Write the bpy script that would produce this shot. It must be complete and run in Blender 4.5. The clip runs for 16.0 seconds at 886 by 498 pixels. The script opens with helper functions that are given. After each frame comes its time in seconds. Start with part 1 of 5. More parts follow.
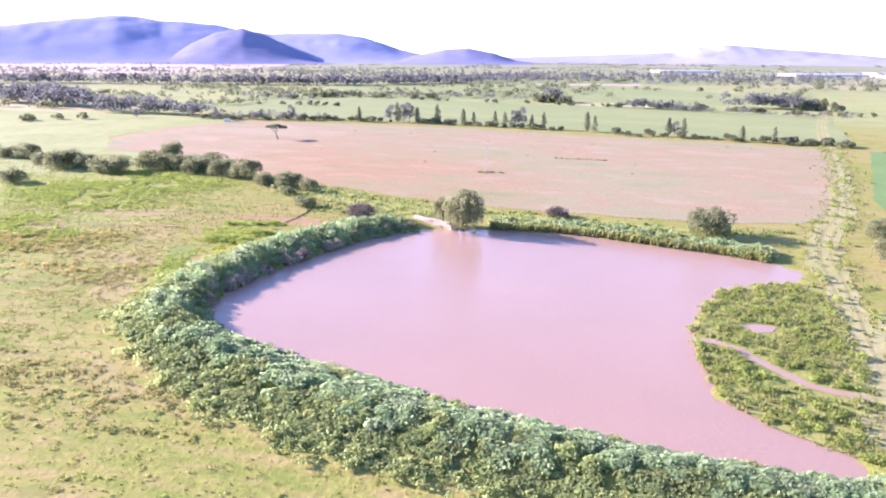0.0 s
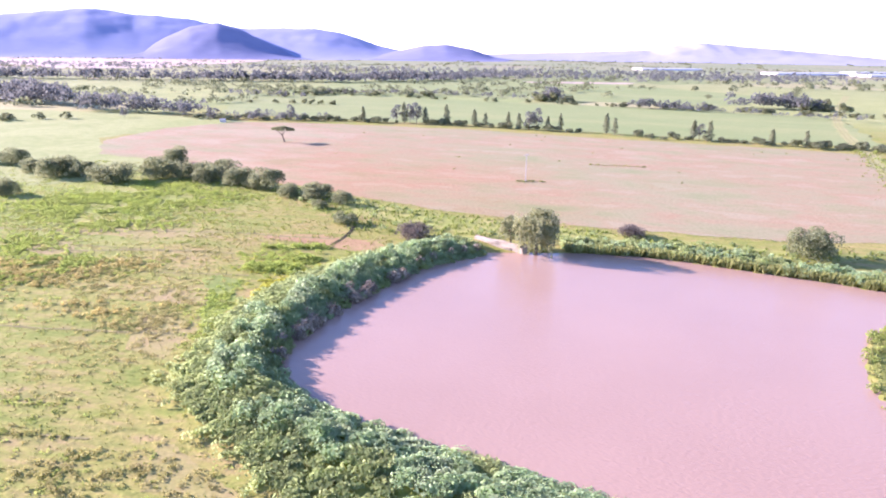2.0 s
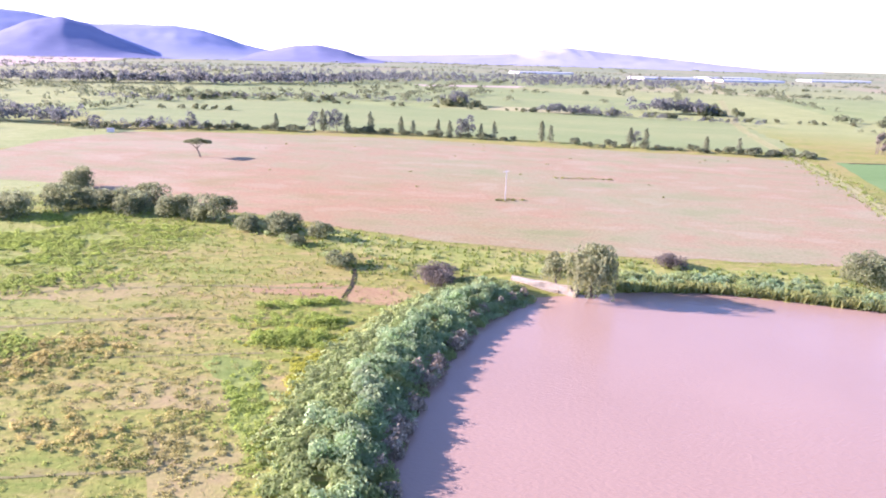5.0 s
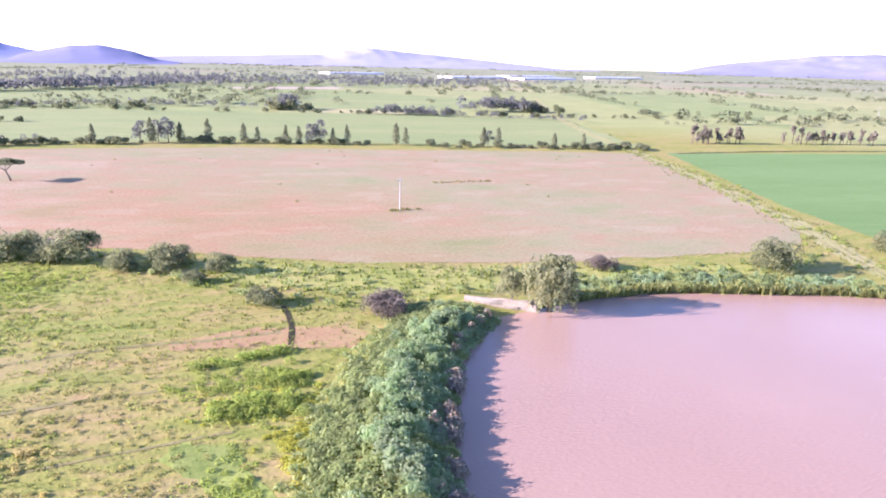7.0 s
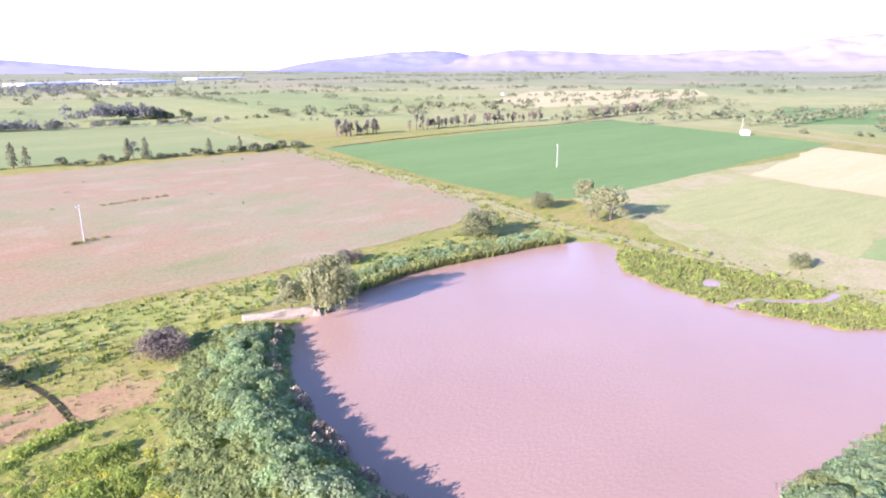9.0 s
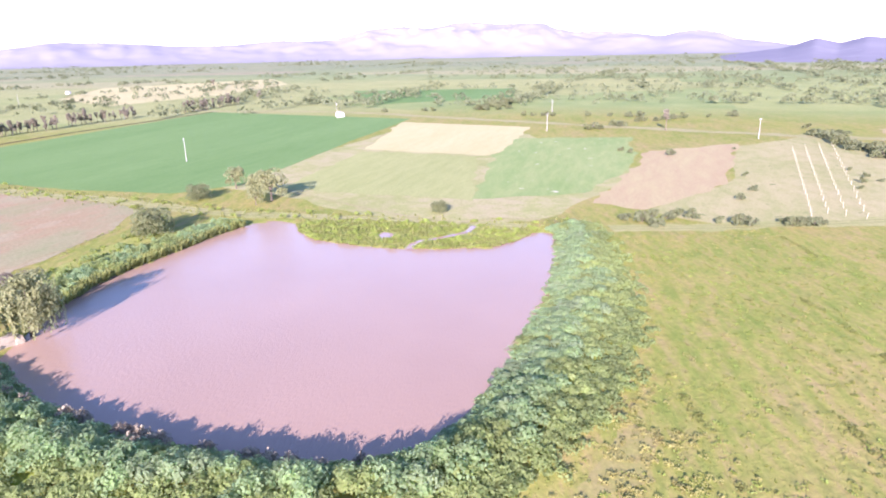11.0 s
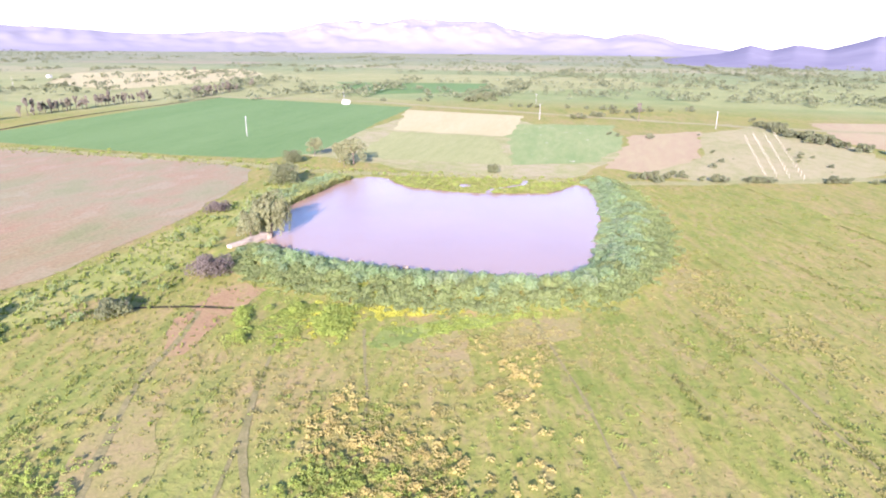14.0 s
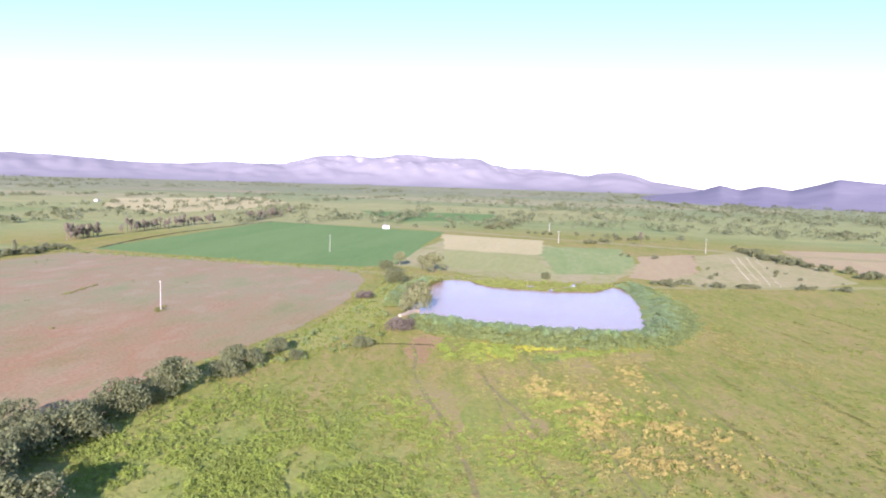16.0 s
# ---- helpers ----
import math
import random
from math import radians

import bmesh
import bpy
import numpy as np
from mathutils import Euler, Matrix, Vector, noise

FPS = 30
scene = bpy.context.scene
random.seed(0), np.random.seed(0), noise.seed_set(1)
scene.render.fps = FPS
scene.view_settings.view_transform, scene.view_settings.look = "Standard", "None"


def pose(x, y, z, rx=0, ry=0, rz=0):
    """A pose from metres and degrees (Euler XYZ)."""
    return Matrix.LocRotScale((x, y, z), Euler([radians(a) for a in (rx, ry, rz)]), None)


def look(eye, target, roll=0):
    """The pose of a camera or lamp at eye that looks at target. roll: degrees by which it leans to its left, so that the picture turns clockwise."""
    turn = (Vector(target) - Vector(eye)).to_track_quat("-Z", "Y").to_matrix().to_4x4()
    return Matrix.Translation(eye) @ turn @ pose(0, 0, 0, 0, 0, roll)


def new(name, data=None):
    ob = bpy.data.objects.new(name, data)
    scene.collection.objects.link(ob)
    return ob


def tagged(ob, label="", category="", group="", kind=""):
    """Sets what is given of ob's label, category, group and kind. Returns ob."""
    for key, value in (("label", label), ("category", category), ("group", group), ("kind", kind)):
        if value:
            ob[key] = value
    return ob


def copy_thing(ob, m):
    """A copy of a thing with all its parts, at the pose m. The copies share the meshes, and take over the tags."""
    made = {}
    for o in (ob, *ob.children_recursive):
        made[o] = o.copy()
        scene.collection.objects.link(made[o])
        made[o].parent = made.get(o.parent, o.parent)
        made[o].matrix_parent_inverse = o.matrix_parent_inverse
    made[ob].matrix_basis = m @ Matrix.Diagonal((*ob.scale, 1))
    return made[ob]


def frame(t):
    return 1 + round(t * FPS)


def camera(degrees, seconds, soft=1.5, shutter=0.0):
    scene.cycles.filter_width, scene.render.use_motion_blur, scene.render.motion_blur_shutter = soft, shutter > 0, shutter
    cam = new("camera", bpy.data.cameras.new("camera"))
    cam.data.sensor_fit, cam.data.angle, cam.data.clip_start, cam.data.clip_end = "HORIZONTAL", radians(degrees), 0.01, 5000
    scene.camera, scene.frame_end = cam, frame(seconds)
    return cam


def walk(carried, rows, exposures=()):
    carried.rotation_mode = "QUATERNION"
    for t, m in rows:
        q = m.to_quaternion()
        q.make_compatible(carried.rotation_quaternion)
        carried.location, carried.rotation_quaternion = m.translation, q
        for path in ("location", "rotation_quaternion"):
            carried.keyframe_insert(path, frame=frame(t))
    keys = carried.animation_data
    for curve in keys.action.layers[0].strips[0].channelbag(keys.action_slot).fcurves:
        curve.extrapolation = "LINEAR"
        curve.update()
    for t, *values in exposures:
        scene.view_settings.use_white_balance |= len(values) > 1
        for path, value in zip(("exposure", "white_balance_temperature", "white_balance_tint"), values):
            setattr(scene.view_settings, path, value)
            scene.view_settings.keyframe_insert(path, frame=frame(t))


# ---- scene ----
cam = camera(68.5, 16.0, 2.0)
PATH = [
    (0, (5.427, -8.22, 36.838), (5.357, -6.304, 36.269), 0.30),
    (0.5, (0.651, -4.119, 36.822), (0.607, -2.203, 36.251), 0.39),
    (1, (-4.427, 0.53, 37.03), (-4.452, 2.446, 36.455), 0.51),
    (1.5, (-8.812, 4.688, 37.143), (-8.821, 6.603, 36.567), 0.52),
    (2, (-13.611, 9.216, 37.492), (-13.607, 11.131, 36.913), 0.68),
    (2.5, (-18.132, 13.523, 37.632), (-18.117, 15.437, 37.052), 0.87),
    (3, (-22.539, 17.751, 37.603), (-22.515, 19.666, 37.024), 0.93),
    (3.5, (-27.055, 22.042, 37.797), (-27.022, 23.956, 37.218), 1.21),
    (4, (-31.475, 26.243, 37.983), (-31.366, 28.155, 37.406), 1.34),
    (4.2, (-33.188, 27.882, 38.011), (-33.022, 29.791, 37.437), 1.34),
    (6.3, (-50.678, 47.278, 37.669), (-49.968, 49.062, 37.11), 1.49),
    (6.5, (-52.387, 48.912, 37.642), (-51.622, 50.674, 37.086), 1.35),
    (7, (-56.264, 52.783, 37.819), (-55.36, 54.479, 37.264), 1.28),
    (7.5, (-60.054, 56.342, 37.858), (-58.98, 57.936, 37.303), 1.03),
    (8, (-64.201, 60.392, 37.848), (-62.913, 61.82, 37.297), 0.53),
    (8.5, (-68.209, 64.154, 37.938), (-66.703, 65.35, 37.39), 0.21),
    (9, (-72.355, 67.751, 37.936), (-70.668, 68.676, 37.389), -0.21),
    (9.5, (-75.997, 70.969, 37.991), (-74.17, 71.565, 37.435), -0.73),
    (10, (-80.129, 74.801, 37.884), (-78.228, 75.046, 37.315), -1.23),
    (10.2, (-81.736, 76.287, 37.866), (-79.824, 76.407, 37.292), -1.34),
    (12.3, (-100.088, 95.736, 36.836), (-98.218, 95.335, 36.249), -0.45),
    (12.5, (-103.21, 98.402, 36.798), (-101.342, 97.998, 36.209), -0.37),
    (13, (-111.417, 105.534, 37.289), (-109.553, 105.119, 36.695), -0.06),
    (13.5, (-119.518, 112.341, 38.198), (-117.655, 111.929, 37.599), 0.20),
    (14, (-131.897, 122.459, 38.376), (-130.028, 122.067, 37.78), 0.61),
    (14.5, (-144.809, 133.492, 38.572), (-142.923, 133.082, 38.051), 1.10),
    (15, (-157.948, 144.545, 38.678), (-156.031, 144.119, 38.297), 1.37),
    (15.5, (-171.147, 155.73, 39.133), (-169.213, 155.288, 38.885), 1.53),
    (16, (-185.478, 168.223, 39.665), (-183.542, 167.768, 39.454), 1.77),
]
EXPOSURES = [(0, 2.04, 5900, 46), (4, 2.02, 5920, 46.5), (9, 1.95, 5850, 41), (12.5, 1.89, 5940, 38), (14.5, 1.87, 5950, 38), (15.5, 1.54, 5980, 35), (16, 1.41, 6020, 35)]
walk(cam, [(t, look(eye, target, roll)) for t, eye, target, roll in PATH], EXPOSURES)

# ---- world, sun ----
SUN_WAY = Vector((0.945 * math.cos(radians(19)), -0.325 * math.cos(radians(19)), -math.sin(radians(19))))
world = bpy.data.worlds.new("sky")
scene.world = world
world.use_nodes = True
sky = world.node_tree.nodes.new("ShaderNodeTexSky")
sky.sky_type, sky.sun_disc = "NISHITA", False
sky.sun_elevation, sky.sun_rotation = radians(19), radians(289)
sky.air_density, sky.dust_density, sky.ozone_density = 1.0, 0.1, 2.5
sky.altitude = 1800
back = world.node_tree.nodes["Background"]
back.inputs["Strength"].default_value = 0.115
world.node_tree.links.new(sky.outputs[0], back.inputs["Color"])
sun = new("sun", bpy.data.lights.new("sun", "SUN"))
sun.data.energy, sun.data.angle, sun.data.color = 5.0, radians(0.6), (1.0, 0.9, 0.78)
sun.matrix_world = look((-300, 100, 200), Vector((-300, 100, 200)) + SUN_WAY)

# ---- materials ----


def shader(name, rough=0.9, spec=0.2):
    """A node material: the node tree, its principled node and its output."""
    m = bpy.data.materials.new(name)
    m.use_nodes = True
    p = m.node_tree.nodes["Principled BSDF"]
    p.inputs["Roughness"].default_value = rough
    p.inputs["Specular IOR Level"].default_value = spec
    return m, m.node_tree, p


def place(nt, stretch=(1, 1, 1), turn=0.0):
    """World position, turned and stretched."""
    g = nt.nodes.new("ShaderNodeNewGeometry")
    mp = nt.nodes.new("ShaderNodeMapping")
    mp.inputs["Rotation"].default_value = (0, 0, radians(turn))
    mp2 = nt.nodes.new("ShaderNodeMapping")
    mp2.inputs["Scale"].default_value = stretch
    nt.links.new(g.outputs["Position"], mp.inputs["Vector"])
    nt.links.new(mp.outputs[0], mp2.inputs["Vector"])
    return mp2.outputs[0]


def noise_of(nt, vec, scale, detail=4.0, rough=0.55):
    n = nt.nodes.new("ShaderNodeTexNoise")
    n.inputs["Scale"].default_value, n.inputs["Detail"].default_value, n.inputs["Roughness"].default_value = scale, detail, rough
    nt.links.new(vec, n.inputs["Vector"])
    return n.outputs["Fac"]


def ramp(nt, fac, stops):
    r = nt.nodes.new("ShaderNodeValToRGB")
    e = r.color_ramp.elements
    while len(e) < len(stops):
        e.new(0.5)
    for el, (at, c) in zip(e, stops):
        el.position = at
        el.color = (*c, 1) if len(c) == 3 else c
    nt.links.new(fac, r.inputs[0])
    return r.outputs[0]


def mix(nt, fac, a, b, mode="MIX"):
    m = nt.nodes.new("ShaderNodeMix")
    m.data_type, m.blend_type = "RGBA", mode
    for sock, v in ((m.inputs[0], fac), (m.inputs[6], a), (m.inputs[7], b)):
        if isinstance(v, (int, float)):
            sock.default_value = v
        elif isinstance(v, tuple):
            sock.default_value = (*v, 1)
        else:
            nt.links.new(v, sock)
    return m.outputs[2]


def bump(nt, p, fac, strength, dist):
    b = nt.nodes.new("ShaderNodeBump")
    b.inputs["Strength"].default_value, b.inputs["Distance"].default_value = strength, dist
    nt.links.new(fac, b.inputs["Height"])
    nt.links.new(b.outputs[0], p.inputs["Normal"])


def soil(name, stops, patch=0.03, mid=0.25, fine=1.6, turn=0.0, stretch=(1, 1, 1), specks=None, relief=0.25):
    """Open ground: patches, streaks along the way it was worked, fine grain."""
    m, nt, p = shader(name, 0.95, 0.1)
    v = place(nt, stretch, turn)
    w = place(nt)
    stops = [(0.5 + (at - 0.5) * 0.55, c) for at, c in stops]
    big = noise_of(nt, v, patch, 5.0, 0.6)
    med = noise_of(nt, v, mid, 5.0, 0.65)
    grain = noise_of(nt, w, fine, 4.0, 0.7)
    a = ramp(nt, big, stops)
    b = ramp(nt, med, stops)
    c = mix(nt, 0.5, a, b)
    dark = ramp(nt, grain, [(0.3, (0.8, 0.8, 0.8)), (0.7, (1.14, 1.14, 1.14))])
    c = mix(nt, 1.0, c, dark, "MULTIPLY")
    if specks:
        sp = noise_of(nt, w, specks[0], 3.0, 0.6)
        c = mix(nt, ramp(nt, sp, [(specks[1], (0, 0, 0)), (specks[1] + 0.06, (1, 1, 1))]), c, specks[2])
    nt.links.new(c, p.inputs["Base Color"])
    bump(nt, p, grain, relief, 0.4)
    return m


def leaf(name, dark, light, back=0.35):
    """Foliage: each leaf of its own tone, with drifts over metres, a little light passing through."""
    m, nt, p = shader(name, 0.8, 0.1)
    g = nt.nodes.new("ShaderNodeNewGeometry")
    c = ramp(nt, g.outputs["Random Per Island"], [(0.0, dark), (1.0, light)])
    n = noise_of(nt, place(nt), 0.35, 3.0)
    c = mix(nt, 1.0, c, ramp(nt, n, [(0.3, (0.8, 0.8, 0.8)), (0.7, (1.2, 1.2, 1.15))]), "MULTIPLY")
    nt.links.new(c, p.inputs["Base Color"])
    t = nt.nodes.new("ShaderNodeBsdfTranslucent")
    nt.links.new(c, t.inputs["Color"])
    s = nt.nodes.new("ShaderNodeMixShader")
    s.inputs[0].default_value = back
    nt.links.new(p.outputs[0], s.inputs[1])
    nt.links.new(t.outputs[0], s.inputs[2])
    nt.links.new(s.outputs[0], nt.nodes["Material Output"].inputs[0])
    return m


def plain(name, a, b, scale=4.0, rough=0.8, stretch=(1, 1, 1)):
    m, nt, p = shader(name, rough, 0.3)
    v = place(nt, stretch)
    n = noise_of(nt, v, scale, 5.0, 0.65)
    c = ramp(nt, n, [(0.3, a), (0.7, b)])
    nt.links.new(c, p.inputs["Base Color"])
    bump(nt, p, n, 0.3, 0.03)
    return m


def meadow_ground():
    """Weedy pasture near the pond, a patchwork of farmland further out, its colour greyed with distance for haze."""
    m, nt, p = shader("pasture", 0.95, 0.1)
    w = place(nt)
    streak = place(nt, (0.35, 1.0, 1.0), 12)
    big = noise_of(nt, w, 0.018, 5.0, 0.6)
    med = noise_of(nt, streak, 0.12, 6.0, 0.65)
    grain = noise_of(nt, w, 1.1, 5.0, 0.7)
    stops = [(0.28, (0.155, 0.205, 0.04)), (0.42, (0.228, 0.25, 0.058)), (0.55, (0.275, 0.262, 0.074)), (0.66, (0.315, 0.255, 0.10)), (0.82, (0.32, 0.235, 0.12))]
    stops = [(0.5 + (at - 0.5) * 0.42, c) for at, c in stops]
    near = mix(nt, 0.6, ramp(nt, big, stops), ramp(nt, med, stops))
    clump = noise_of(nt, streak, 0.55, 5.0, 0.7)
    near = mix(nt, 0.5, near, ramp(nt, clump, [(0.38, (0.15, 0.20, 0.038)), (0.46, (0.225, 0.25, 0.056)), (0.54, (0.29, 0.27, 0.078)), (0.62, (0.335, 0.255, 0.118))]))
    # fresh growth by the hedge
    lush = nt.nodes.new("ShaderNodeVectorMath")
    lush.operation = "DISTANCE"
    lush.inputs[1].default_value = (-118, 172, 0)
    nt.links.new(w, lush.inputs[0])
    wob = nt.nodes.new("ShaderNodeMath")
    wob.operation = "MULTIPLY_ADD"
    wob.inputs[1].default_value = 90
    nt.links.new(med, wob.inputs[0])
    nt.links.new(lush.outputs["Value"], wob.inputs[2])
    fr = nt.nodes.new("ShaderNodeMapRange")
    fr.inputs[1].default_value, fr.inputs[2].default_value, fr.inputs[3].default_value, fr.inputs[4].default_value = 70, 115, 0.75, 0.0
    nt.links.new(wob.outputs[0], fr.inputs[0])
    near = mix(nt, fr.outputs[0], near, ramp(nt, med, [(0.35, (0.195, 0.27, 0.058)), (0.65, (0.285, 0.33, 0.085))]))
    vor = nt.nodes.new("ShaderNodeTexVoronoi")
    vor.distance = "CHEBYCHEV"
    vor.inputs["Scale"].default_value = 0.0052
    vor.inputs["Randomness"].default_value = 0.75
    nt.links.new(place(nt, (1.0, 0.55, 1.0), 24), vor.inputs["Vector"])
    sep = nt.nodes.new("ShaderNodeSeparateColor")
    nt.links.new(vor.outputs["Color"], sep.inputs[0])
    cells = ramp(nt, sep.outputs[0], [(0.0, (0.20, 0.27, 0.09)), (0.2, (0.27, 0.31, 0.11)), (0.4, (0.33, 0.34, 0.13)), (0.58, (0.22, 0.29, 0.10)), (0.72, (0.39, 0.36, 0.18)), (0.84, (0.29, 0.31, 0.12)), (0.93, (0.40, 0.30, 0.19)), (1.0, (0.45, 0.41, 0.24))])
    cells.node.color_ramp.interpolation = "CONSTANT"
    rough_land = noise_of(nt, w, 0.03, 6.0, 0.7)
    cells = mix(nt, 0.35, cells, ramp(nt, rough_land, [(0.35, (0.19, 0.23, 0.09)), (0.65, (0.38, 0.37, 0.17))]))
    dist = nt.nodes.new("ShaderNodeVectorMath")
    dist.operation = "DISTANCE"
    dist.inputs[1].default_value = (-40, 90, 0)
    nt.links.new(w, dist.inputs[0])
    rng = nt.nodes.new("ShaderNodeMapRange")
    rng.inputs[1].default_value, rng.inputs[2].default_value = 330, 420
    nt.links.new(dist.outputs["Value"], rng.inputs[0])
    # distance haze put into the colour: fields turn greyer from 600 m outward
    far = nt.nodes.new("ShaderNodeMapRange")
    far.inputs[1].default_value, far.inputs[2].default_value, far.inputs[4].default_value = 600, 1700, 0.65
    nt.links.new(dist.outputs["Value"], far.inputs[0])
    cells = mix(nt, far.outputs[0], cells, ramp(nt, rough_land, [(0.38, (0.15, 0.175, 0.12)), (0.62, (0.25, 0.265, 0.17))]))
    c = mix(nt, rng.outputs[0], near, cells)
    c = mix(nt, 1.0, c, ramp(nt, grain, [(0.3, (0.78, 0.78, 0.78)), (0.7, (1.18, 1.18, 1.15))]), "MULTIPLY")
    nt.links.new(c, p.inputs["Base Color"])
    bump(nt, p, grain, 0.4, 0.5)
    return m


def water_material():
    """Silty brown water with fine ripples."""
    m, nt, p = shader("silty_water", 0.16, 0.4)
    p.inputs["IOR"].default_value = 1.33
    w = place(nt)
    c = ramp(nt, noise_of(nt, w, 0.03, 4.0), [(0.3, (0.315, 0.215, 0.155)), (0.7, (0.35, 0.242, 0.175))])
    nt.links.new(c, p.inputs["Base Color"])
    n = noise_of(nt, place(nt, (1.0, 2.2, 1.0), 20), 1.6, 3.0)
    bump(nt, p, n, 0.55, 0.1)
    return m


def mountain_material(name, low, high, rock, cliff=None):
    m, nt, p = shader(name, 1.0, 0.0)
    v = place(nt, (1, 1, 2.0))
    c = ramp(nt, noise_of(nt, v, 0.006, 6.0, 0.65), [(0.35, low), (0.62, high)])
    bare = ramp(nt, noise_of(nt, v, 0.011, 6.0, 0.65), [(0.55, (0, 0, 0)), (0.68, (1, 1, 1))])
    if cliff:
        sep = nt.nodes.new("ShaderNodeSeparateXYZ")
        nt.links.new(place(nt), sep.inputs[0])
        up = nt.nodes.new("ShaderNodeMapRange")
        up.inputs[1].default_value, up.inputs[2].default_value = cliff
        nt.links.new(sep.outputs[2], up.inputs[0])
        bare = mix(nt, 1.0, bare, ramp(nt, up.outputs[0], [(0.0, (0, 0, 0)), (1.0, (1, 1, 1))]), "MULTIPLY")
    c = mix(nt, bare, c, rock)
    nt.links.new(c, p.inputs["Base Color"])
    return m


M_PASTURE = meadow_ground()
M_WATER = water_material()
M_BROWN = soil("fallow_soil", [(0.28, (0.22, 0.245, 0.11)), (0.40, (0.275, 0.26, 0.14)), (0.49, (0.295, 0.25, 0.14)), (0.58, (0.315, 0.22, 0.125)), (0.70, (0.34, 0.29, 0.18))], 0.014, 0.09, 1.3, 22, (0.55, 1, 1), (0.35, 0.78, (0.2, 0.17, 0.10)))
fallow = M_BROWN.node_tree
reach = fallow.nodes.new("ShaderNodeVectorMath")
reach.operation = "DISTANCE"
reach.inputs[1].default_value = (-50, 196, 0)
fallow.links.new(place(fallow), reach.inputs[0])
wave = fallow.nodes.new("ShaderNodeMath")
wave.operation = "MULTIPLY_ADD"
wave.inputs[1].default_value = 110
fallow.links.new(noise_of(fallow, place(fallow, (0.4, 1, 1), -24), 0.05, 5.0, 0.6), wave.inputs[0])
fallow.links.new(reach.outputs["Value"], wave.inputs[2])
redder = fallow.nodes.new("ShaderNodeMapRange")
redder.inputs[1].default_value, redder.inputs[2].default_value, redder.inputs[3].default_value, redder.inputs[4].default_value = 75, 150, 0.7, 0.0
fallow.links.new(wave.outputs[0], redder.inputs[0])
base = fallow.nodes["Principled BSDF"].inputs["Base Color"]
fallow.links.new(mix(fallow, redder.outputs[0], base.links[0].from_socket, mix(fallow, 1.0, base.links[0].from_socket, (1.05, 0.87, 0.78), "MULTIPLY")), base)
M_CROP = soil("green_crop", [(0.3, (0.118, 0.215, 0.064)), (0.7, (0.16, 0.26, 0.086))], 0.02, 0.4, 1.8, 24, (0.15, 1.5, 1))
M_OLIVE = soil("stubble_field", [(0.3, (0.27, 0.30, 0.11)), (0.7, (0.34, 0.35, 0.145))], 0.03, 0.3, 1.5, 24, (0.2, 1.2, 1))
M_PALE = soil("ripe_field", [(0.3, (0.42, 0.385, 0.185)), (0.7, (0.48, 0.435, 0.225))], 0.03, 0.3, 1.5, 24, (0.2, 1.2, 1))
M_PATCH = soil("young_crop", [(0.3, (0.195, 0.28, 0.09)), (0.7, (0.28, 0.33, 0.13))], 0.05, 0.3, 1.6, 24, (0.25, 1.2, 1), (0.2, 0.66, (0.5, 0.46, 0.36)))
M_PINK = soil("tilled_soil", [(0.3, (0.365, 0.275, 0.155)), (0.7, (0.40, 0.345, 0.175))], 0.03, 0.3, 1.5, 24, (0.25, 1, 1))
M_SCRUB = soil("scrubby_field", [(0.3, (0.275, 0.285, 0.11)), (0.5, (0.34, 0.32, 0.147)), (0.7, (0.385, 0.34, 0.175))], 0.04, 0.3, 1.5, 24, (0.5, 1, 1), (0.25, 0.66, (0.12, 0.16, 0.05)))
M_LIME = soil("fresh_grass", [(0.3, (0.22, 0.265, 0.062)), (0.5, (0.28, 0.305, 0.08)), (0.7, (0.33, 0.315, 0.11))], 0.05, 0.3, 1.5)
M_WEST = soil("sunlit_grass", [(0.35, (0.225, 0.275, 0.09)), (0.6, (0.30, 0.33, 0.13))], 0.03, 0.2, 1.5)
M_EAST = soil("dry_pale_grass", [(0.35, (0.26, 0.285, 0.10)), (0.5, (0.33, 0.325, 0.14)), (0.62, (0.37, 0.33, 0.18))], 0.03, 0.2, 1.5)
M_GREENFAR = soil("far_crop", [(0.3, (0.195, 0.255, 0.095)), (0.7, (0.265, 0.295, 0.12))], 0.02, 0.2, 1.0, 24, (0.2, 1.2, 1))
M_TRACK = soil("dirt_track", [(0.3, (0.27, 0.265, 0.105)), (0.5, (0.34, 0.31, 0.16)), (0.7, (0.27, 0.275, 0.105))], 0.06, 0.4, 1.8)
M_RUT = soil("worn_rut", [(0.3, (0.225, 0.225, 0.09)), (0.7, (0.30, 0.275, 0.125))], 0.2, 0.6, 2.0)
M_VERGE = soil("trodden_grass", [(0.3, (0.265, 0.285, 0.10)), (0.5, (0.315, 0.315, 0.13)), (0.7, (0.35, 0.33, 0.155))], 0.06, 0.5, 1.8)
M_RED = soil("red_earth", [(0.3, (0.31, 0.205, 0.10)), (0.5, (0.345, 0.235, 0.115)), (0.7, (0.32, 0.265, 0.105))], 0.06, 0.4, 1.8)
M_LUSH = soil("lush_grass", [(0.3, (0.14, 0.20, 0.045)), (0.7, (0.22, 0.27, 0.07))], 0.2, 0.6, 2.0)
M_SWALE = soil("damp_grass", [(0.3, (0.215, 0.285, 0.06)), (0.7, (0.285, 0.335, 0.085))], 0.15, 0.5, 2.0)
# near-black colour of the flat ditch strips
M_DITCH = soil("near_black_ditch", [(0.3, (0.025, 0.028, 0.015)), (0.7, (0.06, 0.055, 0.03))], 0.2, 0.8, 2.5)
